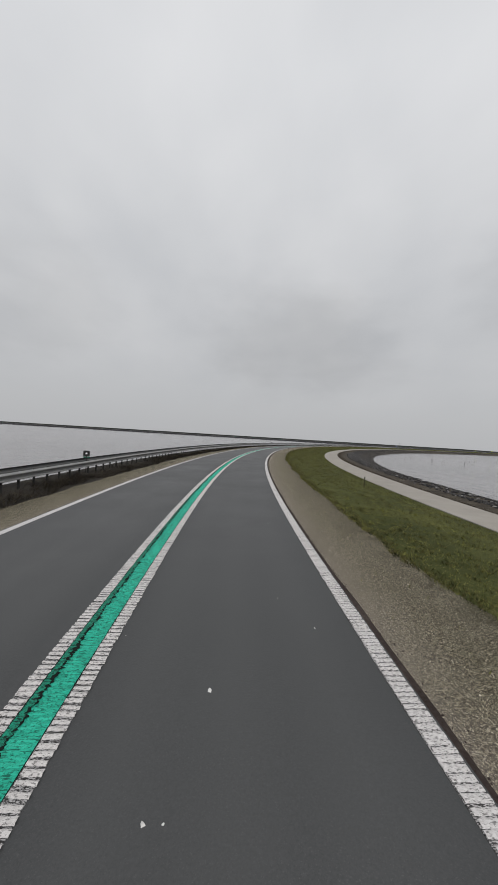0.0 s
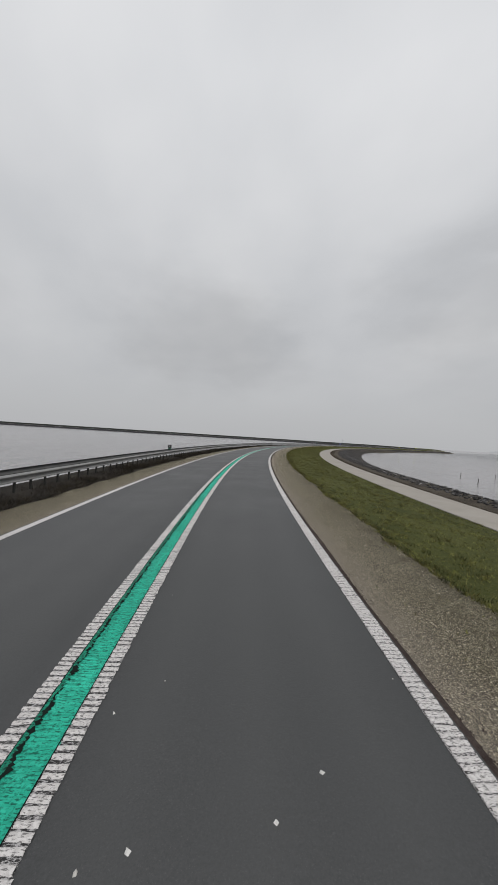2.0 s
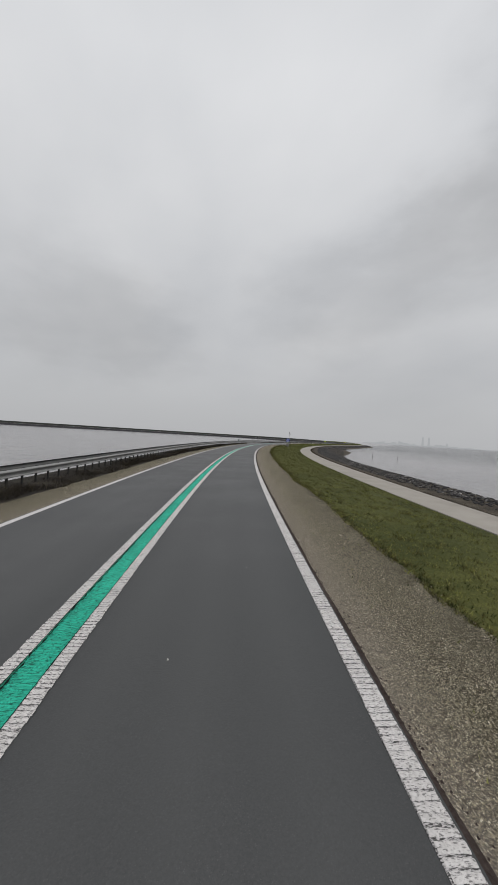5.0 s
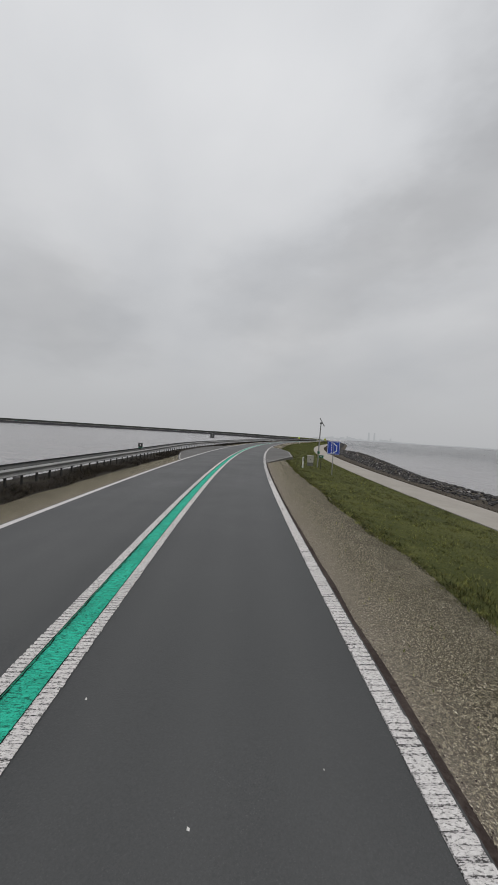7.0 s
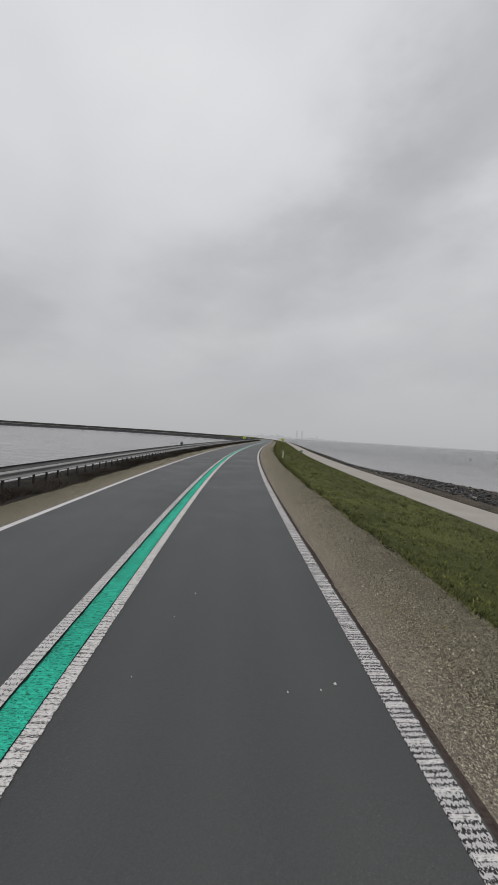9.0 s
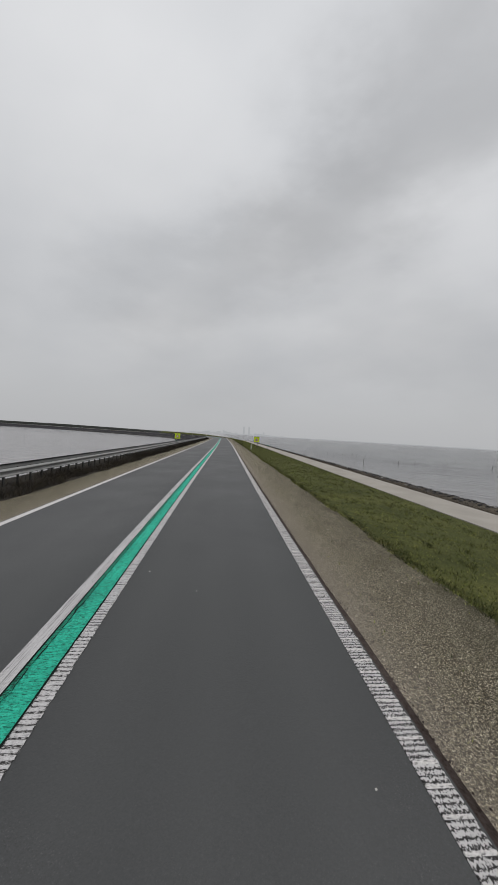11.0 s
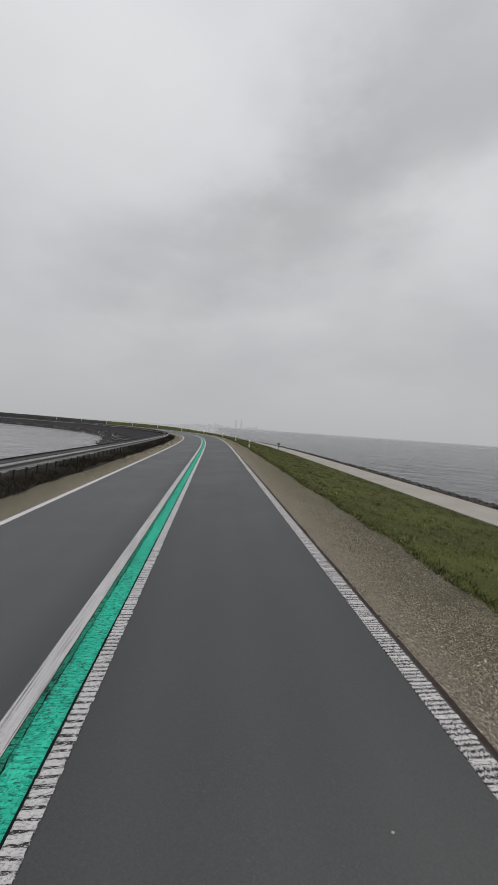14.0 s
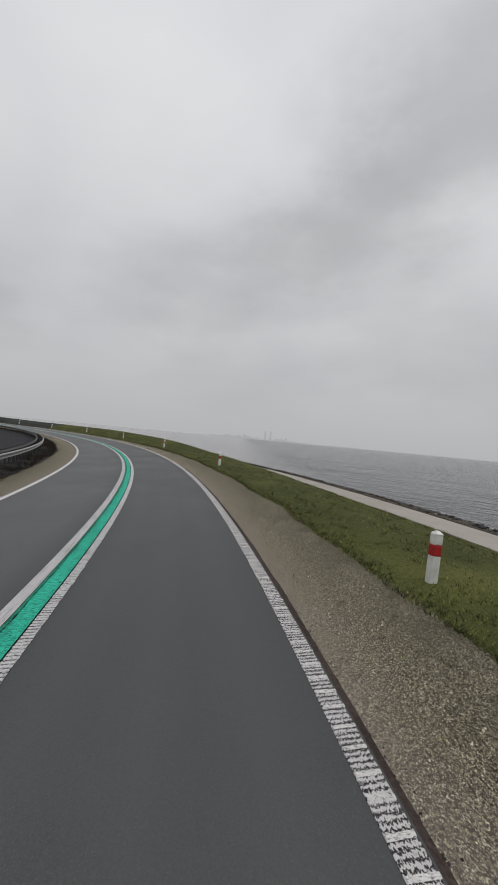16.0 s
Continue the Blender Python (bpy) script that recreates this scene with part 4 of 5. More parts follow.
place_all(hectometre_board("small black distance board on a thin pole behind the guardrail"),
          [stand(s, -6.85, 0.0) for s in (19.1, 111.8, 204.6, 297.4, 391.9, 485.4)])
place_all(green_board("small green distance sign on a dark pole in the grass"),
          [stand(s, u, ground_r(s, u)) for s, u in ((298.7, 7.95), (392.8, 8.9), (487.2, 9.6), (581.6, 9.4))])
place_all(reflector_post("white plastic marker post with a dark reflector in the grass edge"),
          [stand(s, 6.4, ground_r(s, 6.4)) for s in (298.2, 390.8, 485.4)])
place_all(bend_post("stout white post with a red band in the grass edge"),
          [stand(584.1 + 18.6 * i, u, ground_r(584.1 + 18.6 * i, u), 0, (1, -1, 2, 0)[i % 4])
           for i, u in enumerate((6.0, 6.1, 6.35, 6.3, 6.3, 6.3, 6.3, 6.3, 6.3, 6.3))])


# blue lay-by sign
def blue_sign():
    LIFT = 0.67
    t = thing("layby_sign", "blue lay-by sign with white symbols on a single pole", "sign")
    bm = bmesh.new()
    tube(bm, 0.038, 2.9, (0, 0.03, -0.3), 12)
    part("pole", bm, MAST, t)
    pl = part("panel", flat(rounded(1.08, 1.02, 0.06, 0.98 + LIFT), 0.02, 0), SIGN_BLUE, t, "blue panel")
    bm = bmesh.new()
    for x, z, w, h in ((0, 1.955, 1.0, 0.03), (0, 1.025, 1.0, 0.03), (-0.495, 1.49, 0.03, 0.90), (0.495, 1.49, 0.03, 0.90)):
        box(bm, (w, 0.004, h), (x, -0.002, z + LIFT))
    part("border", bm, SIGN_WHITE, pl, "white border")
    for i in range(5):
        bm = bmesh.new()
        box(bm, (0.075, 0.004, 0.11), (-0.17, -0.002, 1.12 + LIFT + i * 0.19))
        part("dash", bm, SIGN_WHITE, pl)
    bm = bmesh.new()
    pts = [(-0.02, 1.08), (0.10, 1.16), (0.27, 1.24), (0.27, 1.66), (0.10, 1.74), (-0.02, 1.86)]
    for (x0, z0), (x1, z1) in zip(pts, pts[1:]):
        d = math.hypot(x1 - x0, z1 - z0)
        box(bm, (d + 0.05, 0.004, 0.075), ((x0 + x1) / 2, -0.003, (z0 + z1) / 2 + LIFT), 0, Matrix.Rotation(-math.atan2(z1 - z0, x1 - x0), 4, "Y"))
    part("symbol", bm, SIGN_WHITE, pl, "white lay-by outline")
    return t


blue_sign().matrix_basis = stand(295.3, 8.2, ground_r(295.3, 8.2), 0, 0) @ Matrix.Diagonal((0.85, 1, 0.94, 1))


# the opposite lay-by's sign, seen from behind
def sign_back():
    t = thing("road_sign_back", "grey metal back of a square road sign on a pole", "sign")
    bm = bmesh.new()
    tube(bm, 0.04, 3.6, (0, 0, -0.5), 12)
    part("pole", bm, MAST, t)
    pl = part("panel", flat(rounded(0.9, 1.08, 0.05, 2.08), 0.02, 0.045), SIGN_GREY, t, "bare grey sheet")
    for z in (2.3, 2.64, 2.98):
        bm = bmesh.new()
        box(bm, (0.82, 0.03, 0.045), (0, 0.03, z), 0.005)
        part("rail", bm, SIGN_GREY, pl)
    return t


sign_back().matrix_basis = stand(339.6, -9.2, -1.0)


# solar lamp mast
def solar_mast():
    t = thing("solar_mast", "tall galvanised mast with a tilted solar panel in the grass", "mast")
    bm = bmesh.new()
    tube(bm, 0.062, 4.4, (0, 0, -0.3), 16, 0.048)
    part("mast", bm, MAST, t)
    tilt = Matrix.Rotation(radians(58), 4, "Y") @ Matrix.Rotation(radians(-6), 4, "X")
    bm = bmesh.new()
    box(bm, (0.80, 0.40, 0.05), (0.10, 0, 4.12), 0.008, tilt)
    pl = part("panel", bm, PANEL, t, "dark solar panel")
    bm = bmesh.new()
    for dy in (-0.20, 0.20):
        box(bm, (0.82, 0.02, 0.06), Vector((0.10, 0, 4.12)) + tilt @ Vector((0, dy, 0)), 0.004, tilt)
    for dx in (-0.41, 0.41):
        box(bm, (0.02, 0.40, 0.06), Vector((0.10, 0, 4.12)) + tilt @ Vector((dx, 0, 0)), 0.004, tilt)
    part("frame", bm, MAST, pl, "aluminium frame")
    bm = bmesh.new()
    box(bm, (0.22, 0.09, 0.09), (0.02, 0, 4.02), 0.01)
    part("bracket", bm, DARK_METAL, t)
    bm = bmesh.new()
    tube(bm, 0.05, 0.16, (-0.02, 0, 3.72), 12)
    part("antenna", bm, SIGN_WHITE, t, "small white sensor")
    bm = bmesh.new()
    box(bm, (0.20, 0.16, 0.22), (0.04, -0.13, 1.36), 0.02)
    part("mast_box", bm, SIGN_GREEN, t, "small green box")
    return t


solar_mast().matrix_basis = stand(301.4, 8.1, ground_r(301.4, 8.1), -22, 1.0)


# roadside cabinet
def cabinet():
    t = thing("roadside_cabinet", "grey roadside cabinet with a flat lid in the grass", "cabinet")
    bm = bmesh.new()
    box(bm, (0.50, 0.4, 0.4), (0, 0, 0.12), 0.01)
    part("plinth", bm, CABINET_DARK, t, "darker plinth")
    bm = bmesh.new()
    box(bm, (0.52, 0.42, 0.56), (0, 0, 0.60), 0.02)
    body = part("body", bm, CABINET, t)
    for x in (-0.125, 0.125):
        bm = bmesh.new()
        box(bm, (0.235, 0.02, 0.48), (x, -0.215, 0.60), 0.006)
        door = part("door", bm, CABINET, body)
        bm = bmesh.new()
        box(bm, (0.03, 0.03, 0.1), (x * 0.15, -0.235, 0.60), 0.006)
        part("handle", bm, DARK_METAL, door)
    bm = bmesh.new()
    box(bm, (0.62, 0.5, 0.07), (0, 0, 0.915), 0.02)
    part("lid", bm, CABINET, t)
    return t


cabinet().matrix_basis = stand(301.5, 7.45, ground_r(301.5, 7.45) + 0.0)


# warning signs for the bend
def bend_sign():
    t = thing("bend_warning_sign", "bright yellow-green bend warning sign on two braced dark legs", "sign", "bend warning signs")
    for x in (-0.27, 0.30):
        bm = bmesh.new()
        box(bm, (0.06, 0.06, 2.9), (x, 0.05, 1.12), 0.008)
        part("leg", bm, DARK_METAL, t)
    bm = bmesh.new()
    a, b = Vector((0.30, 0.07, 1.38)), Vector((0.02, 0.75, -0.25))
    d = b - a
    box(bm, (0.05, 0.05, d.length), (a + b) / 2, 0.006, d.to_track_quat("Z", "Y").to_matrix().to_4x4())
    part("brace", bm, DARK_METAL, t)
    pl = part("panel", flat(rounded(1.16, 1.11, 0.03, 1.34), 0.02, 0), SIGN_YELLOW, t, "bright yellow-green panel")
    bm = bmesh.new()
    for x, z, w, h in ((0, 2.44, 1.16, 0.02), (0, 1.35, 1.16, 0.02), (-0.57, 1.9, 0.02, 1.08), (0.57, 1.9, 0.02, 1.08)):
        box(bm, (w, 0.006, h), (x, -0.002, z))
    part("edge", bm, SIGN_BLACK, pl, "dark edge strip")
    tri = lambda r, y: flat([(r * math.sin(a), 1.80 + r * math.cos(a)) for a in (0, radians(120), radians(240))], 0.004, y)
    part("triangle", tri(0.46, -0.005), SIGN_RED, pl, "red triangle")
    part("field", tri(0.30, -0.009), SIGN_WHITE, pl, "white field")
    bm = bmesh.new()
    prev = (0.075, 1.67)
    for i in range(1, 8):
        f = i / 7
        nxt = (0.075 - 0.15 * f * f, 1.67 + 0.26 * math.sin(f * 1.45))
        dx, dz = nxt[0] - prev[0], nxt[1] - prev[1]
        box(bm, (math.hypot(dx, dz) + 0.03, 0.004, 0.075), ((prev[0] + nxt[0]) / 2, -0.012, (prev[1] + nxt[1]) / 2), 0, Matrix.Rotation(-math.atan2(dz, dx), 4, "Y"))
        prev = nxt
    part("arrow", bm, SIGN_BLACK, pl, "black bend mark")
    return t


place_all(bend_sign(), [stand(497.0, 8.35, ground_r(497.0, 8.35), 0, 0.5), stand(496.6, -8.2, -0.45, 0, -0.5)])


# thin dark marker stakes in the grass
def grass_stake():
    t = thing("marker_stake", "thin dark marker stake in the grass", "stake", "thin stakes in the grass")
    bm = bmesh.new()
    tube(bm, 0.03, 0.95, (0, 0, -0.25), 8, 0.022)
    part("shaft", bm, WOOD, t)
    bm = bmesh.new()
    tube(bm, 0.034, 0.09, (0, 0, 0.62), 8)
    part("collar", bm, DARK_METAL, t, "dark collar")
    return t


place_all(grass_stake(), [stand(s, u, ground_r(s, u), 0, k) for s, u, k in ((22.5, 9.5, 1), (116.0, 9.5, 2), (117.6, 9.3, 0))])


# stakes standing in the lake
def lake_stake():
    t = thing("lake_stake", "thin dark wooden stake standing in the lake", "stake", "stakes in the lake")
    bm = bmesh.new()
    tube(bm, 0.07, 2.5, (0, 0, -1.5), 8, 0.05)
    part("shaft", bm, WOOD, t)
    bm = bmesh.new()
    tube(bm, 0.07, 0.10, (0, 0, 0.94), 8, 0.055)
    part("tip", bm, DARK_METAL, t)
    return t


rng = random.Random(5)
# rows of net stakes off the dike, and two by the other shore
NETS = [((60, 112), (99, 126), 9, 6), ((308, 348), (346, 324), 6, 5), ((340, 317), (366, 291), 13, 9), ((350, 363), (355, 352), 9, 2), ((362, 330), (420, 300), 9, 10)]
poses = []
for (x0, y0), (x1, y1), many, loose in NETS:
    for i in range(many):
        f = (i + rng.uniform(-0.3, 0.3)) / (many - 1)
        poses.append(pose(x0 + (x1 - x0) * f + rng.uniform(-loose, loose) * 0.6, y0 + (y1 - y0) * f + rng.uniform(-loose, loose) * 0.6, WATER_Z + rng.uniform(-0.65, -0.25),
                          rng.uniform(-5, 5), rng.uniform(-6, 6), rng.uniform(0, 360)))
for x, y in ((33, 197), (42, 204), (163, 249), (168, 243), (69, 123), (75, 119), (74, 101), (300, 455)):
    poses.append(pose(x, y, WATER_Z + rng.uniform(-0.3, 0.1), rng.uniform(-4, 4), rng.uniform(-4, 4), 0))
place_all(lake_stake(), poses)

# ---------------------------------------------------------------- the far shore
# haze painted into the far shore: an even pale grey that glows by itself
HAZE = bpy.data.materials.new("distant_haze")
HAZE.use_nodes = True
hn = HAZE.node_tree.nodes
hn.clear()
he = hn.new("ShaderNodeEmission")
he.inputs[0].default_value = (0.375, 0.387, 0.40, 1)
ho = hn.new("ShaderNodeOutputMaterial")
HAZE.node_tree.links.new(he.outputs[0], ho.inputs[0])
TOWN = radians(63.4)
MIDWAY = (230.0, 333.0)


def far_spot(bearing, distance):
    return (MIDWAY[0] + distance * math.sin(bearing), MIDWAY[1] + distance * math.cos(bearing), WATER_Z)


bm = bmesh.new()
rng = random.Random(11)
for k in range(46):
    b = TOWN + radians(-9 + k * 0.34)
    x, y, z = far_spot(b, 4400)
    h = rng.uniform(10, 24) * (1.6 if -7 < math.degrees(b - TOWN) < -1 or 1.5 < math.degrees(b - TOWN) < 3.2 else 0.8)
    box(bm, (26, 26, h), (x, y, z + h / 2), 0, Matrix.Rotation(-b, 4, "Z"))
for d, h in ((-0.28, 108), (0.57, 108), (-3.6, 50), (3.0, 50)):
    x, y, z = far_spot(TOWN + radians(d), 4350)
    tube(bm, 13, h, (x, y, z), 11, 8)
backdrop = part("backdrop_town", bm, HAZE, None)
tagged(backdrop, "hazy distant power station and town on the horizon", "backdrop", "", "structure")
bm = bmesh.new()
for k in range(150):
    b = TOWN + radians(4 + k * 0.5)
    x, y, z = far_spot(b, 4600)
    h = 9 + 5 * noise.noise((k * 0.2, 0, 0))
    box(bm, (44, 20, h), (x, y, z + h / 2), 0, Matrix.Rotation(-b, 4, "Z"))
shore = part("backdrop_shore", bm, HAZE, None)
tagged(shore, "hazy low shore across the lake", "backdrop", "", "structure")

# ---------------------------------------------------------------- grass, weeds, stones


def blades(name, s, u, z, height, width, spread, material, label, seed):
    """Grass: one bent blade of two triangles at each place, or a single triangle for the short ones."""
    rng = np.random.default_rng(seed)
    n = len(s)
    foot = on_road(s, u, z)
    a = rng.uniform(0, 2 * math.pi, n)
    side = np.stack([np.cos(a), np.sin(a), np.zeros(n)], 1) * (width * rng.uniform(0.6, 1.4, n))[:, None]
    b = rng.uniform(0, 2 * math.pi, n)
    h = height * rng.uniform(0.5, 1.5, n)
    lean = np.stack([np.cos(b), np.sin(b), np.zeros(n)], 1) * (h * spread * rng.uniform(0.2, 1.0, n))[:, None]
    up = np.array([0, 0, 1.0])[None] * h[:, None]
    v = np.stack([foot - side / 2 - [0, 0, 0.01], foot + side / 2 - [0, 0, 0.01], foot + lean + up], 1)
    f = np.arange(n * 3).reshape(-1, 3)
    ob = new(name, quick_mesh(name, v.reshape(-1, 3), f, material))
    return tagged(ob, label, "grass", "", "stuff")


def make_leaf(name, *stops):
    m = Mat(name, rough=0.75)
    c = m.ramp(m.island(), *stops)
    patch = m.noise(0.3, 4, 0.6)
    c = m.mix(m.level(patch, 0.46, 0.66, 0, 0.35), c, (0.155, 0.135, 0.052))
    dull = m.noise(1.4, 4, 0.6)
    c = m.mix(m.level(dull, 0.45, 0.7, 0, 0.3), c, (0.042, 0.055, 0.014))
    lump = m.noise(5.0, 4, 0.68)
    east = m.n.new("ShaderNodeSeparateXYZ")
    m.l.new(m.pos, east.inputs[0])
    c = m.mix(m.level(east.outputs[0], 170.0, 60.0, 0.0, 0.40), c, (0.145, 0.112, 0.040))
    c = m.mix(m.level(lump, 0.50, 0.41, 0, 0.92), c, (0.014, 0.020, 0.005))
    m.color(m.mix(m.level(lump, 0.53, 0.61, 0, 0.62), c, (0.30, 0.31, 0.085)))
    return m.m


GRASS = make_leaf("grass_blades", (0.0, (0.018, 0.026, 0.006)), (0.3, (0.060, 0.080, 0.018)), (0.65, (0.200, 0.228, 0.058)), (1.0, (0.45, 0.44, 0.17)))
# darker blades for the verge edge, the turf lip's shadow put into their colour
SHADED_EDGE_GRASS = make_leaf("shaded_edge_grass", (0.0, (0.014, 0.018, 0.006)), (0.6, (0.045, 0.05, 0.014)), (1.0, (0.16, 0.14, 0.06)))
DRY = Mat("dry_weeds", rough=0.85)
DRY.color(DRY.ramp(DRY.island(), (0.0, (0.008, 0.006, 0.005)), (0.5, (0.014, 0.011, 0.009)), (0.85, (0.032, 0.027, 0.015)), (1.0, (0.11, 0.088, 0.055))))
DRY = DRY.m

rng = np.random.default_rng(21)
n = 1300000
gs = rng.uniform(-4, 720, n)
edge = np.interp(gs, ALONG, ru[:, 2])
far_edge = np.interp(gs, ALONG, ru[:, 5])
gu = edge - 0.12 + (far_edge + 0.06 - edge) * rng.uniform(0, 1, n) ** 1.25
# keep clear of the lay-by
bay_out = np.interp(gs, [a for a, _ in BAY_R], [b for _, b in BAY_R], left=0, right=0)
keep = gu > bay_out + 0.25
gs, gu = gs[keep], gu[keep]


def ground_many(s, u):
    """Heights of the right side, by bins of the station."""
    out = np.empty(len(s))
    grid_s = np.arange(math.floor(s.min()) - 1, math.ceil(s.max()) + 2, 2.0)
    prof = right_side(grid_s)
    k = np.clip(np.round((s - grid_s[0]) / 2).astype(int), 0, len(grid_s) - 1)
    order = np.argsort(k, kind="stable")
    starts = np.searchsorted(k[order], np.arange(len(grid_s) + 1))
    for i in range(len(grid_s)):
        idx = order[starts[i]:starts[i + 1]]
        if len(idx):
            out[idx] = np.interp(u[idx], prof[i, :, 0], prof[i, :, 1])
    return out


def lumps(s, u, scale, seed):
    """An uneven field of rises and hollows from crossing waves, about -1 to 1."""
    r = np.random.default_rng(seed)
    out = np.zeros(len(s))
    for _ in range(7):
        a, f = r.uniform(0, math.pi), scale * r.uniform(0.6, 1.7)
        out += np.sin(s * f * math.cos(a) + u * f * math.sin(a) + r.uniform(0, 6.28))
    return out / 2.6


rise = lumps(gs, gu, 9.0, 31) + 0.7 * lumps(gs, gu, 2.4, 32)
keep = rng.uniform(-3.2, 0.6, len(gs)) < rise - np.interp(gs, [610, 640], [0, 2.2])
gs, gu, rise = gs[keep], gu[keep], rise[keep]
gz = ground_many(gs, gu)
tall = 0.036 + 0.02 * rise
blades("grass_blades", gs, gu, gz, np.clip(tall, 0.014, 0.07), 0.015, 1.5, GRASS, "short uneven green grass with yellow tufts", 3)

# tussocks: many longer blades round one root
n = 11000
cs, cu = rng.uniform(-4, 700, n), rng.uniform(0, 1, n)
each = 20
hs = np.repeat(cs, each) + rng.normal(0, 0.10, n * each)
cu = np.interp(cs, ALONG, ru[:, 2]) + 0.05 + (np.interp(cs, ALONG, ru[:, 5] - ru[:, 2]) - 0.2) * cu ** 1.2
hu = np.repeat(cu, each) + rng.normal(0, 0.07, n * each)
bay_out = np.interp(hs, [a for a, _ in BAY_R], [b for _, b in BAY_R], left=0, right=0)
k = hu > bay_out + 0.2
hs, hu, ht = hs[k], hu[k], np.repeat(rng.uniform(0.05, 0.13, n), each)[k]
TUSSOCK = make_leaf("tussock_grass", (0.0, (0.012, 0.016, 0.005)), (0.5, (0.05, 0.06, 0.016)), (0.85, (0.14, 0.14, 0.045)), (1.0, (0.30, 0.26, 0.13)))
blades("grass_tussocks", hs, hu, ground_many(hs, hu), ht, 0.014, 1.3, TUSSOCK, "darker longer tussocks in the short grass", 14)

# coarser tufts along the edge of the verge and here and there
n = 130000
ts = rng.uniform(-4, 700, n)
te = np.interp(ts, ALONG, ru[:, 2])
tu = te + np.abs(rng.normal(0, 0.2, n)) - 0.1 + 0.1 * np.sin(ts * 1.9) * np.sin(ts * 0.67)
bay_out = np.interp(ts, [a for a, _ in BAY_R], [b for _, b in BAY_R], left=0, right=0)
k = tu > bay_out + 0.2
ts, tu = ts[k], tu[k]
blades("edge_tufts", ts, tu, ground_many(ts, tu), 0.075, 0.014, 1.4, SHADED_EDGE_GRASS, "longer grass tufts along the verge", 4)

# single weeds in the gravel
n = 9000
ws = rng.uniform(0, 690, n)
wu = rng.uniform(3.75, 5.8, n)
k = (ws < 296) | (ws > 337)
ws, wu = ws[k], wu[k]
blades("verge_weeds", ws, wu, ground_many(ws, wu), 0.035, 0.02, 1.2, GRASS, "small weeds in the gravel verge", 5)

# dark dry weeds under and behind the guardrail
n = 240000
ds = rng.uniform(-4, 720, n)
clump = np.sin(ds * 0.9) + np.sin(ds * 0.37 + 2) + np.sin(ds * 2.3)
du = -5.25 - np.abs(rng.normal(0, 0.7, n)) - 0.12 * clump
bay_l = np.interp(ds, [a for a, _ in BAY_L], [b for _, b in BAY_L], left=0, right=0)
k = du < bay_l - 0.15
ds, du = ds[k], du[k]
dz = left_height(ds, du)
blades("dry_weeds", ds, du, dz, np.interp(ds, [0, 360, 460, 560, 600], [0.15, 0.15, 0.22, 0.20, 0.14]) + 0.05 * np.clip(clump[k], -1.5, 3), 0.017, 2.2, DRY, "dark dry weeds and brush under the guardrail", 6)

# brown overgrown strip between the cycle path and the stones
n = 90000
bs = rng.uniform(-4, 700, n)
bu = np.interp(bs, ALONG, ru[:, 6]) + 0.08 + np.abs(rng.normal(0, 1, n)) * np.interp(bs, [210, 240], [0.75, 0.5])
BROWN = Mat("brown_sedge", rough=0.85)
BROWN.color(BROWN.ramp(BROWN.island(), (0.0, (0.02, 0.017, 0.012)), (0.35, (0.040, 0.033, 0.022)), (0.65, (0.080, 0.062, 0.046)), (1.0, (0.24, 0.20, 0.155))))
blades("brown_sedge", bs, bu, ground_many(bs, bu), 0.055, 0.024, 1.6, BROWN.m, "brown withered growth beside the cycle path", 12)

# loose stones of the gravel verge


def pebbles(name, s, u, z, size, material, label, seed):
    rng = np.random.default_rng(seed)
    n = len(s)
    p = on_road(s, u, z)
    a = rng.uniform(0, 2 * math.pi, n)
    r = size * rng.uniform(0.5, 1.4, n)
    v = np.empty((n, 5, 3))
    for i in range(4):
        rr = r * rng.uniform(0.7, 1.2, n)
        v[:, i] = p + np.stack([np.cos(a + i * math.pi / 2) * rr, np.sin(a + i * math.pi / 2) * rr, np.full(n, -0.008)], 1)
    v[:, 4] = p + np.stack([rng.normal(0, 0.3, n) * r, rng.normal(0, 0.3, n) * r, r * rng.uniform(0.4, 0.9, n)], 1)
    f = (np.arange(n) * 5)[:, None, None] + np.array([(0, 1, 4), (1, 2, 4), (2, 3, 4), (3, 0, 4)])[None]
    ob = new(name, quick_mesh(name, v.reshape(-1, 3), f.reshape(-1, 3), material))
    return tagged(ob, label, "gravel", "", "stuff")


CHIP = Mat("gravel_chip", rough=0.9)
CHIP.color(CHIP.ramp(CHIP.island(), (0.0, (0.04, 0.034, 0.026)), (0.4, (0.15, 0.125, 0.092)), (0.8, (0.36, 0.31, 0.24)), (1.0, (0.66, 0.60, 0.50))))
CHIP = CHIP.m
n = 110000
ps = rng.uniform(-2, 660, n)
pe = np.interp(ps, ALONG, ru[:, 2])
pu = 3.6 + (pe + 0.1 - 3.6) * rng.uniform(0, 1, n)
bay_out = np.interp(ps, [a for a, _ in BAY_R], [b for _, b in BAY_R], left=0, right=0)
k = pu > bay_out + 0.1
ps, pu = ps[k], pu[k]
pebbles("gravel_stones", ps, pu, ground_many(ps, pu), 0.011, CHIP, "small pale and dark stones of the verge", 8)
n = 26000
ps = rng.uniform(0, 640, n)
pu = rng.uniform(-5.3, -3.75, n)
bay_l = np.interp(ps, [a for a, _ in BAY_L], [b for _, b in BAY_L], left=0, right=0)
k = pu < bay_l - 0.1
pebbles("gravel_stones", ps[k], pu[k], left_height(ps[k], pu[k]), 0.012, CHIP, "small stones of the far verge", 9)

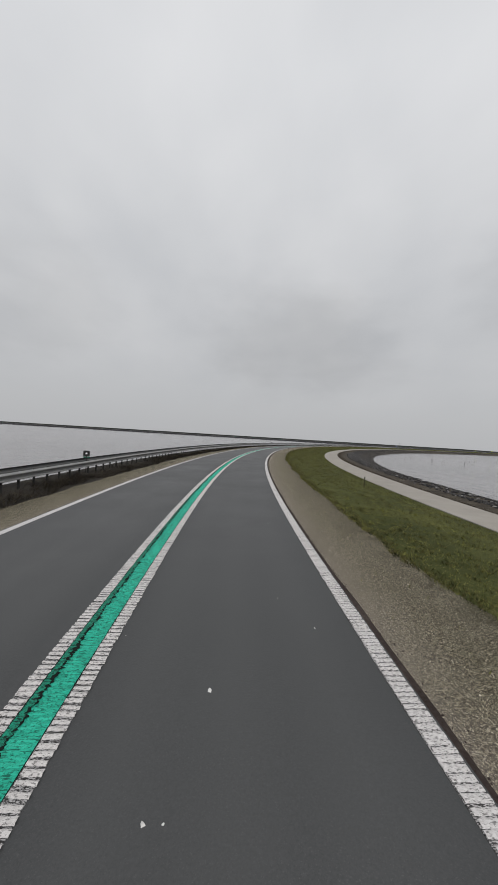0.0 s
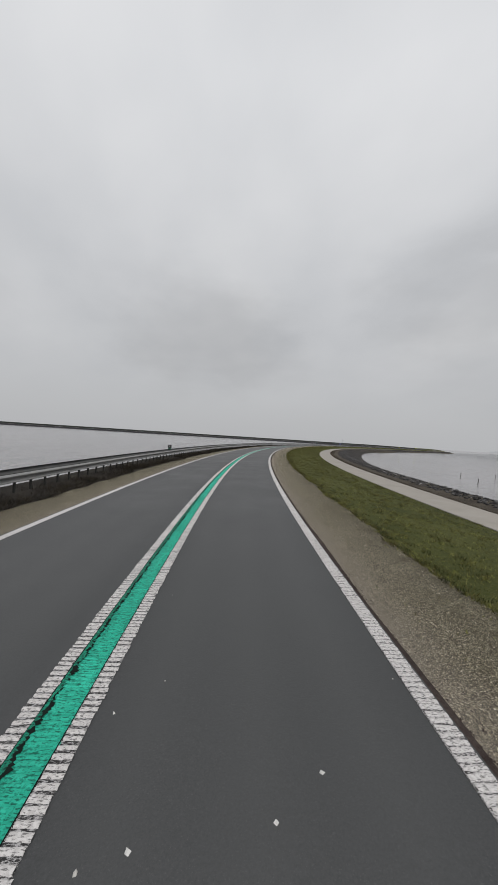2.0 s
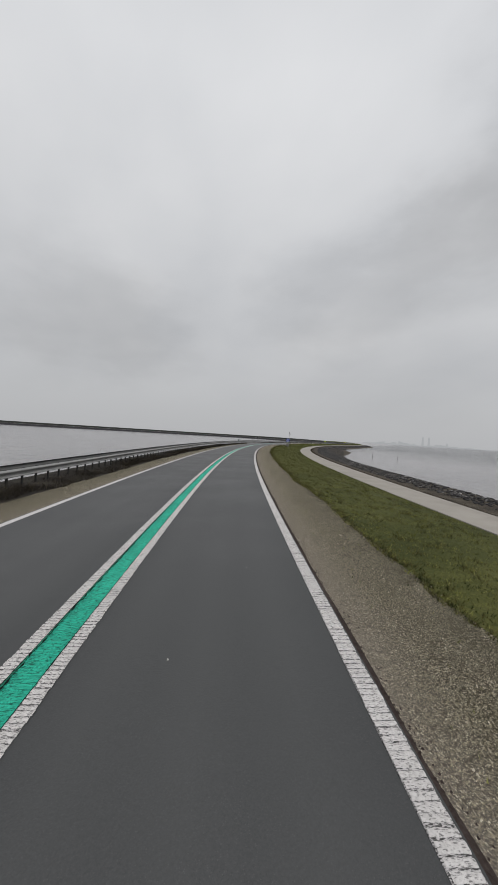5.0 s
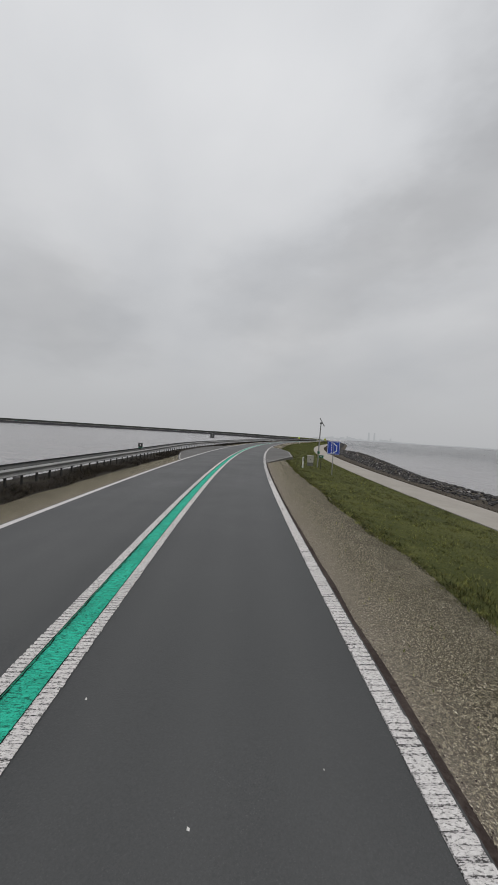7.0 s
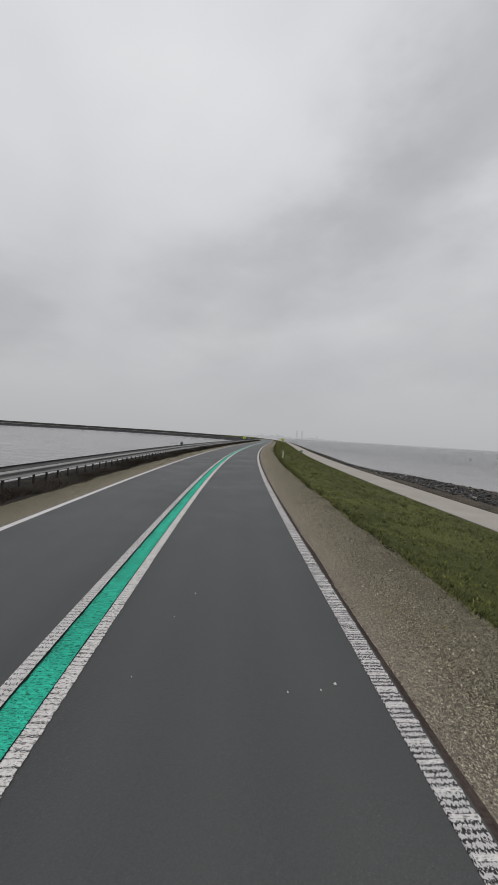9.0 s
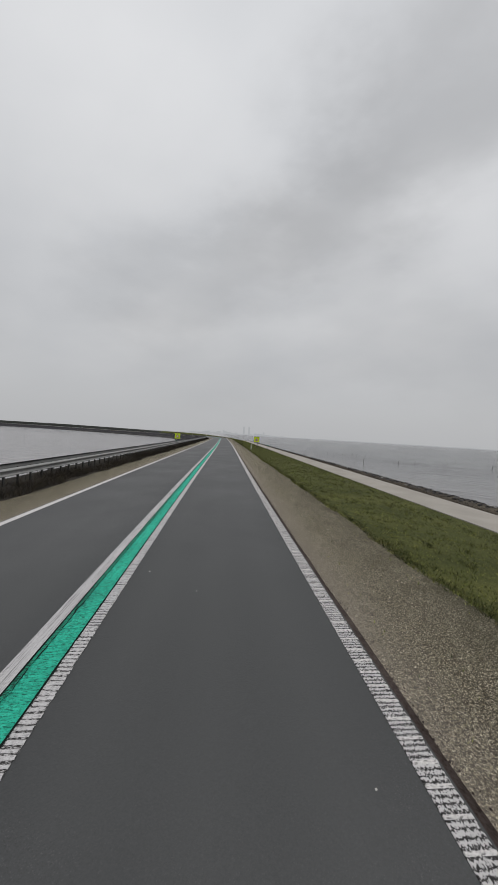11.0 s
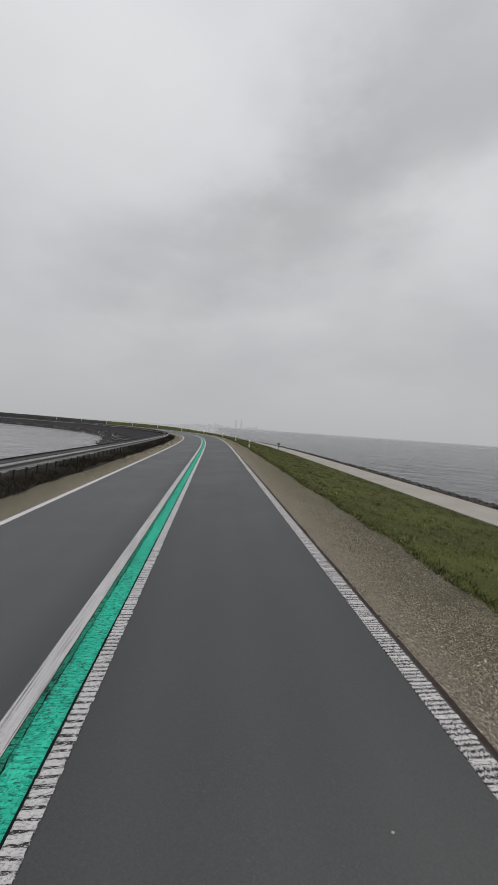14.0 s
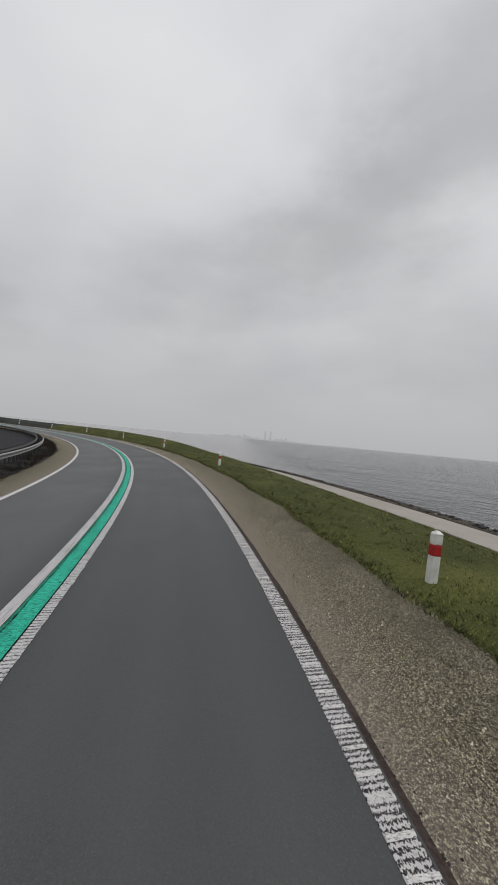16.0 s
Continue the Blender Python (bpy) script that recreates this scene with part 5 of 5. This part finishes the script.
# crumbs of soil and chippings along the asphalt edge
n = 34000
ks = rng.uniform(-2, 640, n)
ku = 3.40 + np.abs(rng.normal(0, 0.085, n)) + 0.03 * np.sin(ks * 2.1) * np.sin(ks * 0.53)
k = (ks < 296) | (ks > 337)
pebbles("soil_crumbs", ks[k], ku[k], ground_many(ks[k], ku[k]), 0.013, SOIL, "dark crumbs of soil along the asphalt edge", 16)

# bits of pale litter and grit on the asphalt
GRIT = plain("pale_grit", (0.30, 0.29, 0.27), (0.6, 0.58, 0.55), 0.8, 30)
n = 260
pebbles("road_grit", rng.uniform(0, 640, n), rng.normal(1.75, 0.8, n).clip(0.45, 3.1), np.full(n, 0.006), 0.013, GRIT, "scattered pale grit on the asphalt", 10)
shell_at = np.array([(2.07, 1.13), (2.07, 1.25), (3.16, 1.46), (4.23, 2.69), (137.6, 1.35), (137.55, 1.87), (139.05, 1.32), (139.01, -0.74), (272.48, 0.65), (271.5, 1.67),
                     (368.23, 2.2), (369.68, 1.11), (483.63, 1.7), (483.45, 2.42), (484.96, 1.92), (484.92, 2.01), (356.49, 1.46), (356.39, 1.33), (356.39, 1.91), (357.58, 1.8), (498.81, 1.1), (79.9, 0.53), (79.4, 2.15), (79.08, 1.79), (78.93, 0.94), (598.5, 2.21), (598.57, 1.49)])
SHELL = plain("broken_shell", (0.55, 0.54, 0.52), (0.75, 0.74, 0.72), 0.6, 30)
pebbles("shell_bits", shell_at[:, 0], shell_at[:, 1], np.full(len(shell_at), 0.006), 0.019, SHELL, "broken white mussel shells on the asphalt", 15)

# ---------------------------------------------------------------- rubble along the water


def stone_mesh(seed):
    r = random.Random(seed)
    bm = bmesh.new()
    bmesh.ops.create_icosphere(bm, subdivisions=1, radius=0.5)
    sx, sy, sz = r.uniform(0.8, 1.2), r.uniform(0.65, 1.0), r.uniform(0.5, 0.8)
    off = Vector((r.uniform(0, 50), r.uniform(0, 50), 0))
    for v in bm.verts:
        d = 1 + 0.5 * noise.noise(v.co * 1.6 + off)
        v.co = Vector((v.co.x * sx, v.co.y * sy, v.co.z * sz)) * d
    me = bpy.data.meshes.new("stone")
    bm.to_mesh(me)
    bm.free()
    me.materials.append(STONE)
    return me


STONES = [stone_mesh(i) for i in range(8)]

SHAPES = [(np.array([v.co[:] for v in m.vertices]), np.array([p.vertices[:] for p in m.polygons])) for m in STONES]
rubble = thing("rubble_bank", "dark basalt rubble piled along the water", "rubble", "", "structure")


def stone_pose(s, u, z, size, r):
    p = on_road(s, u, z)
    return Matrix.LocRotScale((p[0], p[1], p[2]), Euler((r.uniform(-0.5, 0.5), r.uniform(-0.5, 0.5), r.uniform(0, 6.28))), (size, size, size))


r = random.Random(9)
for i in range(300):
    s = 20 + i * 0.5
    u = 17.0 + r.random() ** 0.9 * 3.0
    ob = new("stone", STONES[i % 8])
    ob.parent = rubble
    ob.matrix_basis = stone_pose(s, u, ground_r(s, u), r.uniform(0.14, 0.32), r)
verts, faces, count = [], [], 0


def heap(n, s0, s1, low, high, power, right, small, large):
    """Stones spread over the bank, joined."""
    global count
    for i in range(n):
        s = r.uniform(s0, s1)
        t = r.random() ** power
        if right:
            base = float(np.interp(s, ALONG, ru[:, 7]))
            u = base + (0.6 if s < 225 else 0.35) + low - 0.1 + t * (high - low)
            z = ground_r(s, u)
        else:
            u = -(low + t * (high - low))
            z = float(left_height(s, u)[0])
        m = np.array(stone_pose(s, u, z, r.uniform(small, large), r))
        sv, sf = SHAPES[i % 8]
        verts.append(sv @ m[:3, :3].T + m[:3, 3])
        faces.append(sf + count)
        count += len(sv)


heap(15000, 392, 700, 0.1, 4.6, 1.0, True, 0.12, 0.30)
heap(20000, -10, 430, 1.4, 10.5, 1.0, True, 0.13, 0.33)
heap(11000, -10, 410, 1.5, 4.6, 1.0, True, 0.16, 0.36)
heap(3000, -10, 590, 8.3, 13.0, 1.0, False, 0.25, 0.6)
heap(6000, 606, 790, 14.0, 22.5, 0.9, False, 0.25, 0.75)
rest = new("rubble", quick_mesh("rubble", np.concatenate(verts), np.concatenate(faces), STONE))
rest.parent = rubble
tagged(rest, "the rest of the dark rubble", "", "", "stuff")

# ---------------------------------------------------------------- slabs of the cycle path
slab_s = -12.0
while slab_s < 790:
    e2 = slab_s + 3.0
    ss = stations(slab_s + 0.002, e2 - 0.002, 1.5)
    a = np.interp(ss, ALONG, ru[:, 5])
    b = np.interp(ss, ALONG, ru[:, 6])
    za = np.interp(ss, ALONG, rz[:, 5])
    zb = np.interp(ss, ALONG, rz[:, 6])
    drop = random.Random(int(slab_s)).uniform(-0.002, 0.002)
    strip("slab", ss, np.stack([a, a + 0.015, b - 0.015, b], 1), np.stack([za - 0.04, za + 0.035 + drop, zb + 0.035 + drop, zb - 0.04], 1), CONCRETE, cycle_path)
    slab_s = e2
far_s = ALONG[ALONG > 790]
a, b = np.interp(far_s, ALONG, ru[:, 5]), np.interp(far_s, ALONG, ru[:, 6])
za, zb = np.interp(far_s, ALONG, rz[:, 5]), np.interp(far_s, ALONG, rz[:, 6])
strip("far_slabs", far_s, np.stack([a, a + 0.015, b - 0.015, b], 1), np.stack([za - 0.04, za + 0.035, zb + 0.035, zb - 0.04], 1), CONCRETE, cycle_path, "", "", "stuff")
